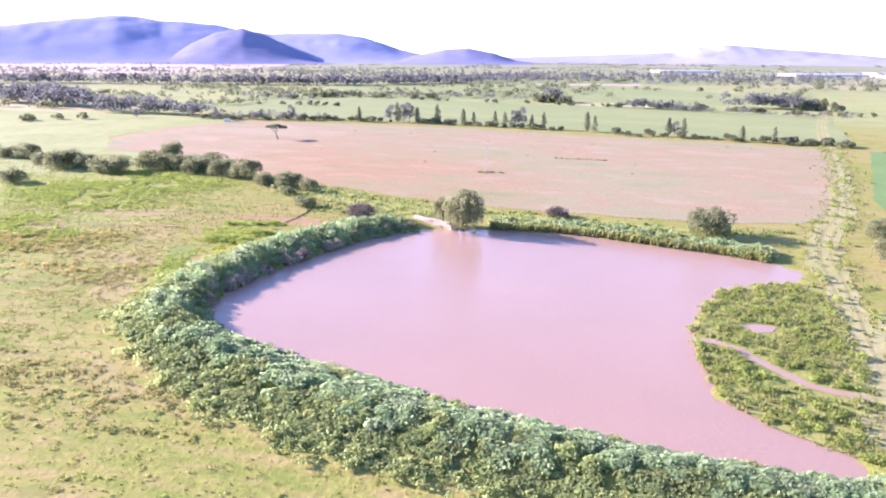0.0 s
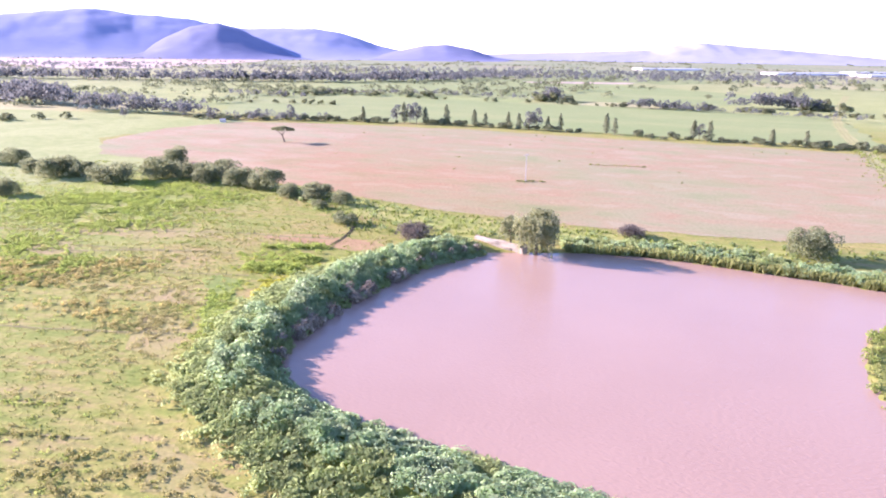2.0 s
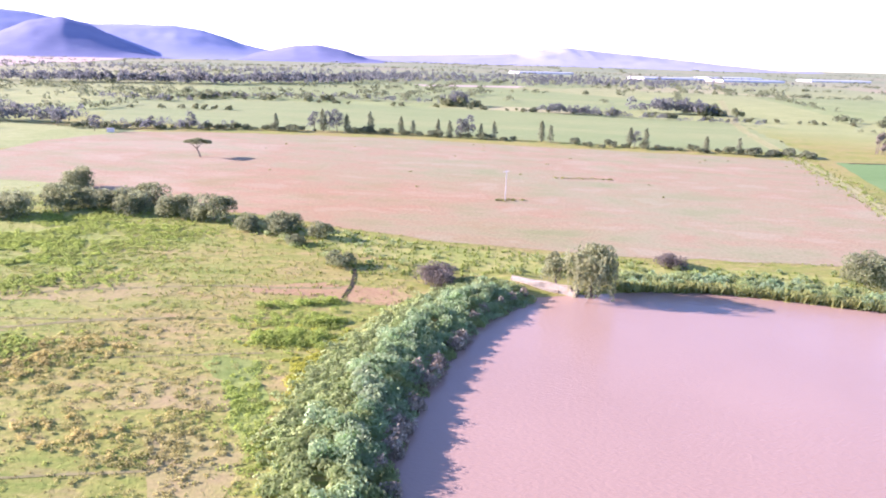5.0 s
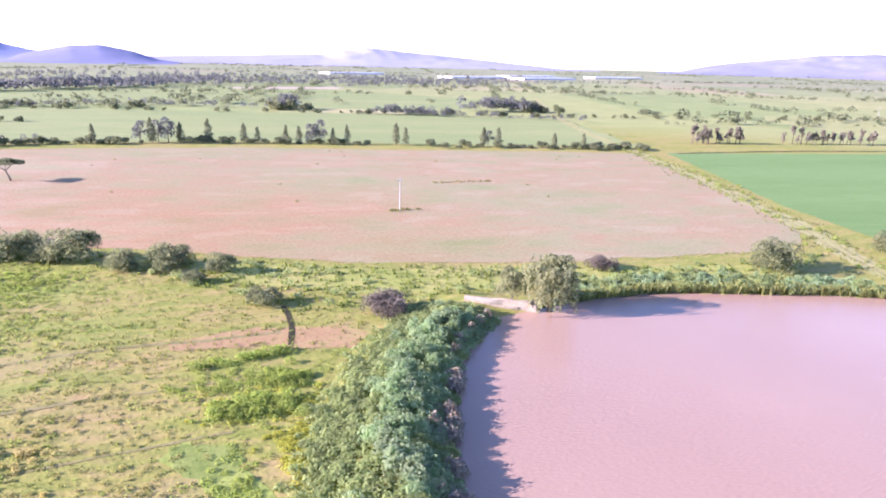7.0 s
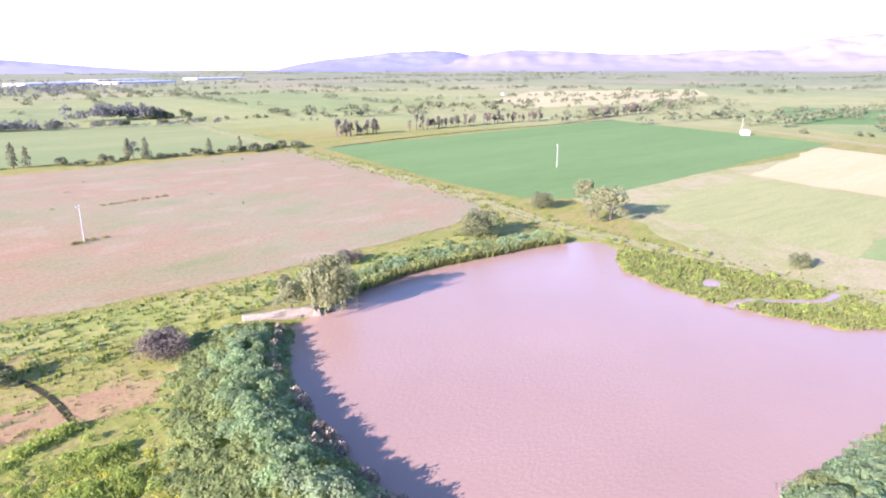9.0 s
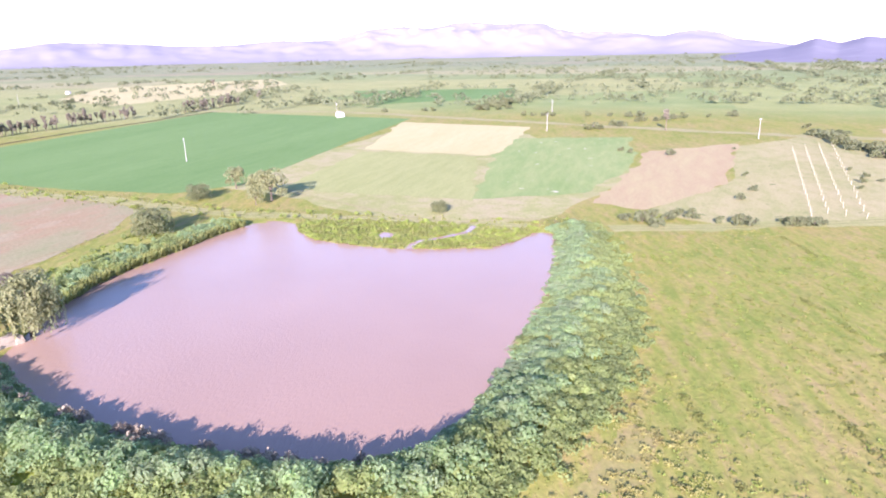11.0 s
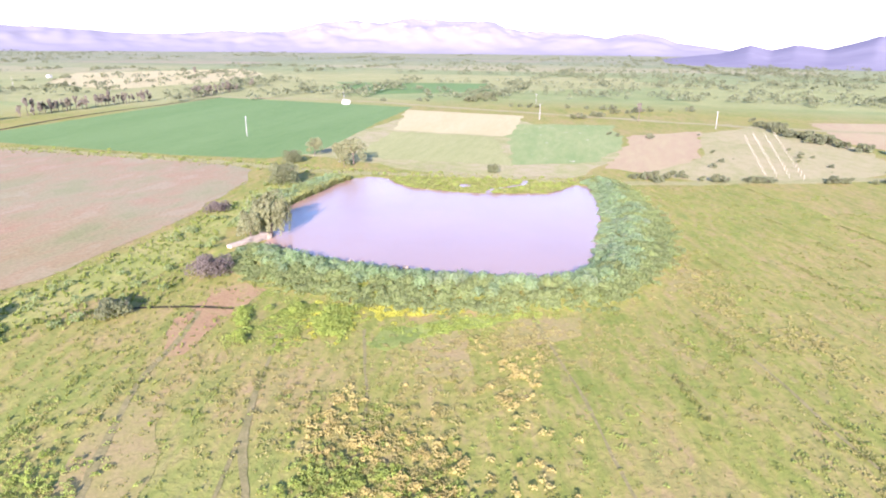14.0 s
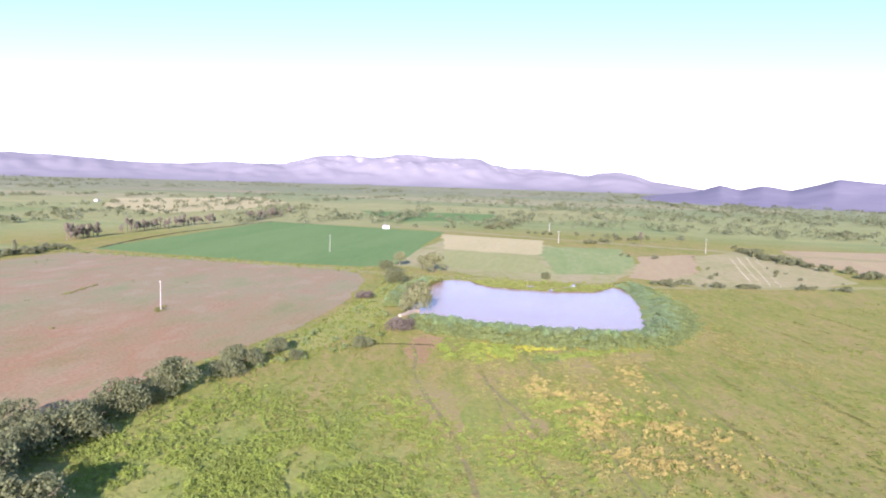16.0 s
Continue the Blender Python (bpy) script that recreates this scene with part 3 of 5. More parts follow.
sheet("marsh", ragged([(54, 97.6), (61, 99), (64.5, 96), (60, 80), (55, 66), (50, 54), (45.5, 45), (41.8, 49), (37.6, 52.6), (35.0, 57.9), (35.9, 67), (38.0, 77), (42.3, 86), (47.6, 93.6)], 0.3, 3.0), 0.02, M_MARSH, "low green marsh plants at the pond's edge", "marsh")
sheet("pool", [(47.3 + 2.2 * math.cos(a) * (1 + 0.2 * math.sin(3 * a)), 78.6 + 1.5 * math.sin(a)) for a in np.linspace(0, 2 * math.pi, 24)[:-1]], 0.06, M_WATER, "small silty pool among marsh plants", "water")
strip("channel", [(36, 74.6), (40.7, 72.7), (42.5, 68.1), (44.8, 63.9), (46.5, 61.2), (51, 59)], 1.4, 0.06, M_WATER, "narrow silty channel through the marsh", "water", 1.5, 0.4)

# ---- mountains ----


def mountains(name, crest, r0, r1, material, label, seed, rough=0.06, wrinkle=0.08, step=0.1):
    """A range on the horizon, by its crest (bearing in degrees, height in metres), with spurs and gullies on its slopes."""
    at, tall = np.array(crest, float).T
    az = np.arange(at[0], at[-1], step)
    top = np.convolve(np.pad(np.interp(az, at, tall), 4, mode="edge"), np.hanning(11)[1:-1] / np.hanning(11).sum(), mode="valid")
    rr = np.linspace(r0, r1, 30)
    A, R = np.meshgrid(np.radians(az), rr)
    X, Y = -60 + R * np.sin(A), 70 + R * np.cos(A)
    rise = np.clip((R - r0) / (0.75 * (r1 - r0)), 0, 1)
    H = np.zeros_like(A)
    for i in range(H.shape[0]):
        for j in range(H.shape[1]):
            q = (X[i, j] * 0.004, Y[i, j] * 0.004, seed)
            fold = noise.noise(q) + 0.6 * noise.noise((q[0] * 3, q[1] * 3, seed))
            k = min(max(rise[i, j] * (1 + wrinkle * fold), 0.0), 1.0)
            H[i, j] = top[j] * k * k * (3 - 2 * k) * (1 + rough * (fold + 0.3 * noise.noise((q[0] * 8, q[1] * 8, seed))))
    H -= 2.0
    ix = np.arange(H.size).reshape(H.shape)
    f = np.stack([ix[:-1, :-1], ix[:-1, 1:], ix[1:, 1:], ix[1:, :-1]], axis=-1).reshape(-1, 4)
    ob = new(name, mesh_of(name, np.stack([X.ravel(), Y.ravel(), H.ravel()], axis=1), f[:, ::-1], material, True))
    return tagged(ob, label, "mountain", kind="structure")


mountains("backdrop_range", [(-60, 110), (-45, 150), (-34.9, 173), (-32.7, 196), (-30.5, 214), (-27.4, 240), (-25.9, 231), (-23.9, 214), (-22.6, 213), (-20.1, 200), (-17.5, 168), (-15.7, 155), (-12.9, 163), (-10.1, 162), (-8.2, 142), (-6.2, 105), (-5, 76), (-3.3, 50), (-1.4, 32), (3, 0)], 2900, 4350, M_MOUNT, "wooded mountain range across the plain, painted haze-blue", 2.0, 0.02, 0.04)
mountains("backdrop_foothill", [(-27, 0), (-23.6, 34), (-21.8, 94), (-20, 139), (-17.8, 163), (-16, 133), (-13.8, 66), (-11.5, 18), (-9, 0)], 2700, 3600, M_FOOT, "conical foothill before the mountain range, painted haze-blue", 5.0, 0.02, 0.04)
mountains("backdrop_hill", [(-6.5, 0), (-3.2, 44), (-1, 72), (1, 79), (3.2, 55), (5, 17), (7, 0)], 2800, 3700, M_FOOT, "low wooded hill on the plain, painted haze-blue", 7.0, 0.02, 0.04)
mountains("backdrop_low_ridge", [(0, 22), (7.5, 40), (17.8, 66), (19.5, 93), (21.4, 111), (24, 92), (26.8, 78), (29.5, 60), (32, 45), (35.1, 25), (37.4, 10), (42, 0)], 3600, 4500, M_LOWRIDGE, "low ridge far off, haze painted into its pale colour", 11.0, 0.04)
mountains("backdrop_hazy_mountain", [(45, 0), (47.1, 8), (49.2, 44), (51.7, 72), (54.5, 90), (56.7, 108), (60.2, 123), (62.5, 112), (64.3, 80), (68.5, 80), (70.6, 86), (73.5, 70), (78, 44), (86, 0)], 3500, 4500, M_PALEMT, "mountain ridge far off, haze painted into its blue-grey colour", 13.0, 0.05)
mountains("backdrop_mesa", [(60, 60), (67.1, 120), (70.7, 115), (74.6, 97), (78.8, 90), (83.2, 112), (87.9, 112), (89.3, 136), (90.8, 165), (93.7, 181), (95.8, 171), (97.8, 193), (100.8, 189), (105.4, 186), (106.4, 150), (108, 131), (111, 126), (113, 116), (115, 96), (116, 115), (117.9, 122), (119.3, 105), (120.3, 74), (122.6, 52), (124.4, 32), (128, 0)], 3300, 4400, M_MESA, "flat-topped mountain painted haze-mauve, with pale bare rock", 17.0, 0.05, 0.13)
mountains("backdrop_peaks", [(119, 0), (123.9, 25), (125.9, 54), (127.5, 38), (129.2, 56), (131.3, 42), (132.9, 61), (134.6, 83), (136.4, 75), (139, 66), (146, 70), (155, 55), (168, 20)], 1400, 2600, M_PEAK, "row of pointed hills far off, painted haze-grey", 19.0, 0.03)

# ---- trees and shrubs ----


def blob_set(n, spread, height, low, radius, flat=1.0):
    out = []
    for _ in range(n):
        a, r = RNG.uniform(0, 2 * math.pi), math.sqrt(RNG.uniform(0, 1))
        z = RNG.uniform(low, height - radius * 0.8) * (1 - 0.25 * r * r) + 0.1
        s = radius * RNG.uniform(0.75, 1.25)
        out.append(((spread * r * math.cos(a), spread * r * math.sin(a), z), (s, s, s * flat)))
    return out


def limbs(height, spread, n, thick, start=0.35):
    base = [(0, 0, -0.1), (0.05, 0.03, height * start * 0.5), (0.0, 0.08, height * start)]
    pieces = [tube(base, [thick, thick * 0.8, thick * 0.65])]
    for i in range(n):
        a = 2 * math.pi * (i + RNG.uniform(0, 0.5)) / n
        e = (spread * 0.75 * math.cos(a), spread * 0.75 * math.sin(a), height * RNG.uniform(0.7, 0.85))
        m = (e[0] * 0.45, e[1] * 0.45, height * (start + 0.22))
        pieces.append(tube([(0, 0.06, height * start * 0.9), m, e], [thick * 0.5, thick * 0.32, thick * 0.1], 5))
    return merged(pieces)


def bush(name, height, spread, n, per, size, foliage, low=0.6):
    ob = new(name)
    part("trunk", *limbs(height, spread, 5, 0.16, 0.2), M_BARK, ob)
    part("crown", *crown(blob_set(n, spread * 0.72, height, low, spread * 0.36), per, size), foliage, ob)
    return ob


def willow(name):
    """The drooping pepper tree on the dam's end."""
    ob = new(name)
    part("trunk", *limbs(9.0, 3.0, 6, 0.35, 0.35), M_BARK, ob)
    strands = []
    blobs = blob_set(16, 2.6, 9.8, 5.0, 1.3, 0.9)
    v, f = crown(blobs, 130, 0.29, aspect=1.8, droop=1.5)
    strands.append((v, f))
    for _ in range(170):
        a, r = RNG.uniform(0, 2 * math.pi), RNG.uniform(1.4, 3.7)
        top, ln = RNG.uniform(4.5, 8.2), RNG.uniform(2.0, 5.0)
        k = int(ln * 6)
        z = np.maximum(top - np.linspace(0, ln, k), 0.4)
        c = np.stack([r * math.cos(a) + RNG.normal(0, 0.12, k), r * math.sin(a) + RNG.normal(0, 0.12, k), z], axis=1)
        strands.append(leaves(c, np.tile([math.cos(a), math.sin(a), 0.2], (k, 1)), 0.28, aspect=1.9, wild=0.5, droop=2.0))
    part("crown", *merged(strands), L_WILLOW, ob)
    return ob


def umbrella_tree(name):
    """A flat-topped thorn tree on a leaning trunk."""
    ob = new(name)
    part("trunk", *merged([tube([(0.9, 0, -0.1), (0.6, 0, 1.4), (0, 0.1, 3.2)], [0.34, 0.28, 0.22]), tube([(0, 0.1, 3.1), (-1.5, 0.4, 4.6), (-3.0, 0.6, 5.4)], [0.18, 0.12, 0.05], 5), tube([(0, 0.1, 3.1), (1.4, -0.5, 4.7), (2.9, -0.7, 5.4)], [0.18, 0.12, 0.05], 5), tube([(0, 0.1, 3.1), (0.2, 1.4, 4.7), (0.2, 2.6, 5.4)], [0.16, 0.1, 0.05], 5)]), M_BARK, ob)
    blobs = [((4.0 * math.sqrt(r) * math.cos(a), 3.4 * math.sqrt(r) * math.sin(a), 6.1 - 0.9 * r), (1.5, 1.5, 0.75)) for r, a in zip(RNG.uniform(0, 1, 20), RNG.uniform(0, 6.28, 20))]
    part("crown", *crown(blobs, 130, 0.45), L_BUSH, ob)
    return ob


def column_tree(name, height, spread, foliage, lean=0.0):
    ob = new(name)
    part("trunk", *tube([(0, 0, -0.1), (lean * 0.5, 0, height * 0.5), (lean, 0, height * 0.92)], [0.22, 0.14, 0.04], 6), M_BARK, ob)
    blobs = []
    for i in range(11):
        t = (i + 0.5) / 11
        w = spread * (0.45 + 1.1 * t) * (1 - t) * 1.7 + 0.25
        for _ in range(2):
            blobs.append(((lean * t + RNG.normal(0, 0.3 * w), RNG.normal(0, 0.3 * w), 0.8 + t * (height - 1.2)), (w * 0.75, w * 0.75, height * 0.07)))
    part("crown", *crown(blobs, 36, 0.55, droop=-0.5), foliage, ob)
    return ob


def tall_tree(name, height, spread, foliage, n=12, per=45, size=0.6):
    """A tall open-crowned tree with clumps up its trunk."""
    ob = new(name)
    part("trunk", *limbs(height, spread, 5, 0.24, 0.4), M_BARK, ob)
    part("crown", *crown(blob_set(n, spread * 0.8, height, height * 0.3, spread * 0.42, 1.1), per, size), foliage, ob)
    return ob


def plant(made, spots, label, category, group):
    """Stands copies of the kinds made at the spots (x, y, scale), each turned its own way."""
    for i, (x, y, s) in enumerate(spots):
        turn = RNG.uniform(0, 360)
        m = pose(x, y, 0, 0, 0, turn) @ Matrix.Diagonal((s * RNG.uniform(0.92, 1.1), s * RNG.uniform(0.92, 1.1), s * RNG.uniform(0.9, 1.08), 1))
        if i < len(made):
            ob = made[i]
            ob.matrix_basis = m
        else:
            src = made[i % len(made)]
            ob = copy_thing(src, m)
            ob.matrix_basis = m
        tagged(ob, label, category, group)


w = willow("pepper_tree")
w.matrix_basis = pose(4.8, 130.8, 0, 0, 0, 30) @ Matrix.Diagonal((1.22, 1.22, 1.0, 1))
tagged(w, "pale olive drooping pepper tree at the pond's edge", "tree")
u = umbrella_tree("thorn_tree")
u.matrix_basis = pose(-81.8, 287, 0, 0, 0, 10)
tagged(u, "dark flat-topped thorn tree alone in the fallow field", "tree")

HEDGE = [(-103.3, 230.5, 1.1), (-109.5, 197.5, 1.25), (-100.7, 204.7, 1.15), (-94, 204, 1.0), (-87, 204.5, 1.2), (-80.8, 209, 1.05), (-81.5, 198.5, 1.1), (-73, 196, 1.1), (-63, 189, 1.2), (-54, 180.5, 0.75), (-47.2, 178, 0.95), (-39, 171, 0.65), (-44, 167.5, 0.45), (-132, 207, 1.35), (-123, 205, 0.9), (-116, 201, 0.9), (-143, 213, 0.9), (-155, 223.6, 1.1), (-129.5, 179, 0.9), (-166, 228, 0.95), (-180, 238, 1.0), (-68, 192, 0.7)]
plant([bush("mesquite_bush", 5.6, 5.0, 22, 190, 0.34, L_BUSH), bush("mesquite_bush", 5.0, 5.4, 24, 190, 0.34, L_BUSH), bush("mesquite_bush", 6.2, 4.6, 20, 190, 0.34, L_BUSH)], [(x, y, 0.93 * s) for x, y, s in HEDGE], "dark green rounded mesquite bush in the hedge row", "bush", "hedge bushes")
plant([bush("thorn_bush", 3.2, 4.0, 22, 240, 0.2, L_GREY, 0.4)], [(-19, 140.5, 1.05), (27.2, 144.6, 0.8)], "greyish brown half-bare thorn bush by the dam", "bush", "grey thorn bushes")
plant([bush("ditch_bush", 3.6, 3.4, 14, 150, 0.3, L_BUSH, 0.4)], [(-35.3, 151.4, 0.9)], "low grey-green bush at the head of the ditch", "bush", "")
plant([bush("mesquite_tree", 6.6, 5.0, 24, 190, 0.34, L_BUSH)], [(57.8, 129.6, 0.98), (93.5, 127.8, 0.72), (65.3, 65, 0.45)], "round grey-green mesquite tree by the track", "tree", "round trees")
plant([tall_tree("pepper_bush", 7.0, 3.2, L_WILLOW, 14, 110, 0.38)], [(87.5, 107.5, 1.3), (92, 112, 0.95), (106, 120, 0.9), (83, 111, 0.7)], "light olive pepper tree beside the dirt track", "tree", "track trees")
plant([tall_tree("young_pepper_tree", 6.6, 2.6, L_WILLOW, 14, 170, 0.27)], [(0.2, 134.6, 1.0)], "pale olive young pepper tree behind the spillway", "tree", "")

# tree line north of the fallow field
LINE = smooth_line([(-156.9, 383), (-88.1, 381.3), (-46.7, 371.4), (-8.7, 361.9), (26.7, 346.7), (58.6, 332.9), (82.3, 318.4), (114.1, 304.2), (137.8, 292.2), (171.1, 278)], 3.0)
spots_b = []
for q in LINE:
    k = noise.noise((q[0] * 0.05, q[1] * 0.05, 4.4))
    if k > -0.3 and RNG.uniform() < 0.9:
        spots_b.append((q[0] + RNG.normal(0, 1.5), q[1] + RNG.normal(0, 2.0), RNG.uniform(0.3, 1.0)))
plant([bush("hedge_bush", 4.4, 3.6, 8, 45, 0.7, L_SCRUB)], spots_b, "dark green bush in the field hedge", "bush", "field hedge bushes")
plant([column_tree("cypress", 10.5, 1.8, L_CYPRESS), column_tree("cypress", 11.5, 2.3, L_CYPRESS, 0.8)], [(-58, 376.2, 0.9), (-34.6, 370.1, 1.0), (-23.4, 367.1, 0.95), (-11.5, 364, 0.9), (3.1, 358.9, 0.9), (8.6, 356.5, 0.7), (20.3, 351.7, 0.8), (25.7, 348.5, 0.75), (39.2, 341, 0.8), (45.4, 338.6, 0.75), (66.5, 331.3, 1.0), (70, 328.3, 0.7), (102.1, 312.2, 0.95), (108.1, 309, 0.8), (131, 296.6, 0.75), (142, 289.3, 0.6)], "slender dark green cypress in the tree line", "tree", "tree line cypresses")
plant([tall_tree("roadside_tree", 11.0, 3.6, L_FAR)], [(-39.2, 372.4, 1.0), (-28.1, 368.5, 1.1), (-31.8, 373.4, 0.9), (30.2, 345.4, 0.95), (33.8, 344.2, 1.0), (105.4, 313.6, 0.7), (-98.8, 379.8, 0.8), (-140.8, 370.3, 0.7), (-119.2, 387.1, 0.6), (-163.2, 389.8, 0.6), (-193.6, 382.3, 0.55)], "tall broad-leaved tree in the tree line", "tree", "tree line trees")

# brownish row behind the crop field
ROW = smooth_line([(213.9, 287.6), (233.5, 281.6), (296.1, 258.3), (356.7, 231.4), (397.7, 201.6), (455.4, 181.8)], 5.0)
spots_r = [(q[0] + RNG.normal(0, 1.2), q[1] + RNG.normal(0, 1.5), RNG.uniform(0.55, 1.0)) for q in np.repeat(ROW, 3, axis=0) if noise.noise((q[0] * 0.03, q[1] * 0.03, 9.0)) > -0.25 and RNG.uniform() < 0.8]
plant([tall_tree("eucalyptus", 10.0, 1.7, L_BROWN, 9, 40, 0.65), tall_tree("eucalyptus", 11.0, 1.5, L_BROWN, 8, 40, 0.65)], spots_r + [(214.3, 290.4, 1.1), (221, 289.5, 1.2), (201.7, -56.8, 1.1), (508.5, 169.9, 1.1), (701.4, 247.7, 1.4)], "thin brownish eucalyptus in a field-side row", "tree", "eucalyptus row")

# hedges behind the pond and further out
SPOTS = []
for a, b, n, s in [((50.9, 22.2), (45, 9.7), 8, 0.55), ((41.4, 5.4), (37.1, -11.6), 9, 0.5), ((32.9, -29.1), (27.8, -48.6), 9, 0.5), ((144.5, -99), (50.4, -91.4), 26, 0.8), ((190.7, -118.9), (107.4, -86.9), 18, 0.8), ((243.4, 38.8), (208, 69.5), 3, 0.5), ((215.2, -24.1), (251.4, -84.5), 12, 0.7), ((296.6, -3.8), (245.1, -117.8), 14, 0.7), ((345.9, 84.2), (337.9, -15.5), 7, 0.8), ((335.7, 6.2), (396.9, -32.2), 16, 1.0), ((166.5, 2.9), (122.5, -30.6), 3, 0.5), ((62.7, 552.2), (92.5, 542), 9, 1.5), ((119.7, 504.3), (198.8, 470), 16, 1.0), ((222.2, 515.5), (268.3, 468.2), 14, 1.5), ((251.3, 568.3), (298.6, 533.5), 8, 1.2), ((-65.6, 654.2), (-159, 558.7), 12, 1.0), ((-25.6, 590.3), (-79.9, 594.1), 6, 1.2), ((234.4, 444.2), (371.2, 387.1), 18, 0.7), ((159.8, 485.7), (237.4, 443.8), 10, 0.8), ((44.7, 535.9), (119.7, 504.3), 9, 0.7), ((-148.7, 616.2), (36.2, 539.1), 14, 0.8), ((-184.8, 383.1), (-253.4, 357.5), 5, 0.9), ((371.2, 387.1), (586.7, 323.5), 16, 0.8), ((-195, 506.9), (-89.5, 494.3), 9, 0.8)]:
    for t in RNG.uniform(0, 1, n):
        SPOTS.append((a[0] + (b[0] - a[0]) * t + RNG.normal(0, 2.5), a[1] + (b[1] - a[1]) * t + RNG.normal(0, 2.5), s * RNG.uniform(0.7, 1.2)))
for _ in range(90):
    x, y = RNG.uniform(40, 210), RNG.uniform(-180, -10)
    if inside(np.array([[x, y]]), np.array([(146.4, -57.5), (173.3, -117.9), (92.4, -97.9), (46.4, -73.2), (33.9, -26), (42.2, 4.6), (85.8, -23.2)], float))[0]:
        SPOTS.append((x, y, RNG.uniform(0.15, 0.4)))
OPEN_FIELDS = [np.array(f, float) for f in ([(279, 60), (235, -1), (160, 28), (149, 38), (178, 82)], [(173, 83), (148, 41), (76, 55), (104, 107)], [(176, 266), (386, 184), (296, 54), (205, 88), (116, 118)])]
SPOTS = [s for s in SPOTS if not any(inside(np.array([s[:2]]), f)[0] for f in OPEN_FIELDS)]
plant([bush("field_bush", 4.4, 3.6, 8, 40, 0.75, L_SCRUB), bush("field_bush", 4.8, 3.2, 8, 40, 0.75, L_BUSH)], SPOTS, "dark green bush among the far fields", "bush", "field bushes")


def wood(name, spots, label, foliage=None, k=20, fine=1.0):
    """A far wood: many clumped crowns in one mesh. Spots (x, y, height, spread)."""
    pieces = []
    pts, outs, sizes = [], [], []
    for x, y, h, s in spots:
        d = unit(RNG.normal(0, 1, (k, 3)))
        d[:, 2] = np.abs(d[:, 2]) * 1.3 - 0.35
        pts.append(np.array([x, y, h * 0.5]) + d * np.array([s, s, h * 0.5]) * RNG.uniform(0.7, 1.1, (k, 1)))
        outs.append(d)
        sizes.append(np.full(k, fine * (0.34 * s + 0.12 * h)))
    v, f = leaves(np.concatenate(pts), np.concatenate(outs), np.concatenate(sizes), 1.2)
    v[:, 2] = np.maximum(v[:, 2], 0.05)
    ob = new(name, mesh_of(name, v, f, foliage or L_FAR))
    return tagged(ob, label, "trees", kind="stuff")


belt = []
for a, b, n, w_, h in [((-603.3, 859), (-290, 855.3), 190, 14, 13), ((-290, 855.3), (-146.3, 857.7), 130, 14, 13), ((-146.3, 857.7), (-13.8, 939.1), 160, 20, 13), ((-13.8, 939.1), (103.2, 1119.8), 130, 26, 12), ((-911.5, 918.5), (-574, 855.5), 160, 25, 14), ((104, 1100.3), (541.3, 978.7), 240, 60, 9), ((-1209.8, 1516.1), (515.4, 1186.9), 420, 90, 11), ((252.1, 1241.4), (753.8, 1115.9), 160, 60, 9)]:
    for t in RNG.uniform(0, 1, n):
        belt.append((a[0] + (b[0] - a[0]) * t + RNG.normal(0, w_), a[1] + (b[1] - a[1]) * t + RNG.normal(0, w_), h * RNG.uniform(0.5, 1.15), h * RNG.uniform(0.25, 0.42)))
groves = []
for a, b, n, w_, h in [((-365.1, 520.1), (-256.9, 450.7), 95, 7, 15), ((-245.7, 436.6), (-195.6, 412.6), 34, 5, 11), ((-195.5, 416.6), (-152.6, 399.1), 26, 4, 9), ((-147.4, 386.5), (-84.2, 379.9), 40, 4, 5), ((-205.1, 600.4), (-128.1, 563.5), 45, 3, 5), ((-123.2, 606.7), (-17.4, 631.5), 55, 4, 5), ((-26, 625.1), (85.4, 562.5), 45, 4, 5), ((65.6, 566.2), (80.7, 555.3), 16, 4, 11), ((119.8, 501.9), (164.4, 469.9), 36, 3, 7), ((164.4, 469.9), (239.3, 410.6), 40, 2.5, 4.5), ((211.6, 509.7), (260.1, 486.2), 52, 6, 11), ((-272.8, 542.2), (-222.6, 482.7), 20, 8, 6)]:
    for t in RNG.uniform(0, 1, n):
        groves.append((a[0] + (b[0] - a[0]) * t + RNG.normal(0, w_), a[1] + (b[1] - a[1]) * t + RNG.normal(0, w_), h * RNG.uniform(0.45, 1.15), h * RNG.uniform(0.24, 0.46)))
wood("far_groves", groves, "groves and hedges between the far fields, leaves painted haze-grey", None, 54, 0.55)
wood("wood_belt", belt, "dense dark belt of trees across the plain, leaves painted haze-grey")

hedges = []
for _ in range(330):
    r, a = 480 + 4000 * RNG.uniform(0, 1) ** 1.6, radians(RNG.uniform(-50, 155))
    x, y = -60 + r * math.sin(a), 70 + r * math.cos(a)
    d = radians(24 if RNG.uniform() < 0.6 else 114) + RNG.normal(0, 0.1)
    ln = RNG.uniform(60, 320) * (1 + r / 3000)
    for t in RNG.uniform(-0.5, 0.5, int(ln / 8)):
        hx, hy = x + math.cos(d) * ln * t, y - math.sin(d) * ln * t
        if (hx + 60) ** 2 + (hy - 70) ** 2 > 430 ** 2 and not (-160 < hx < 320 and 400 < hy < 600):
            h = RNG.uniform(2.0, 6.5)
            hedges.append((hx + RNG.normal(0, 1.6), hy + RNG.normal(0, 1.6), h, h * RNG.uniform(0.45, 0.85)))
wood("far_hedges", hedges, "dark hedges and scattered trees on the far plain", L_SCRUB)
scrub = []
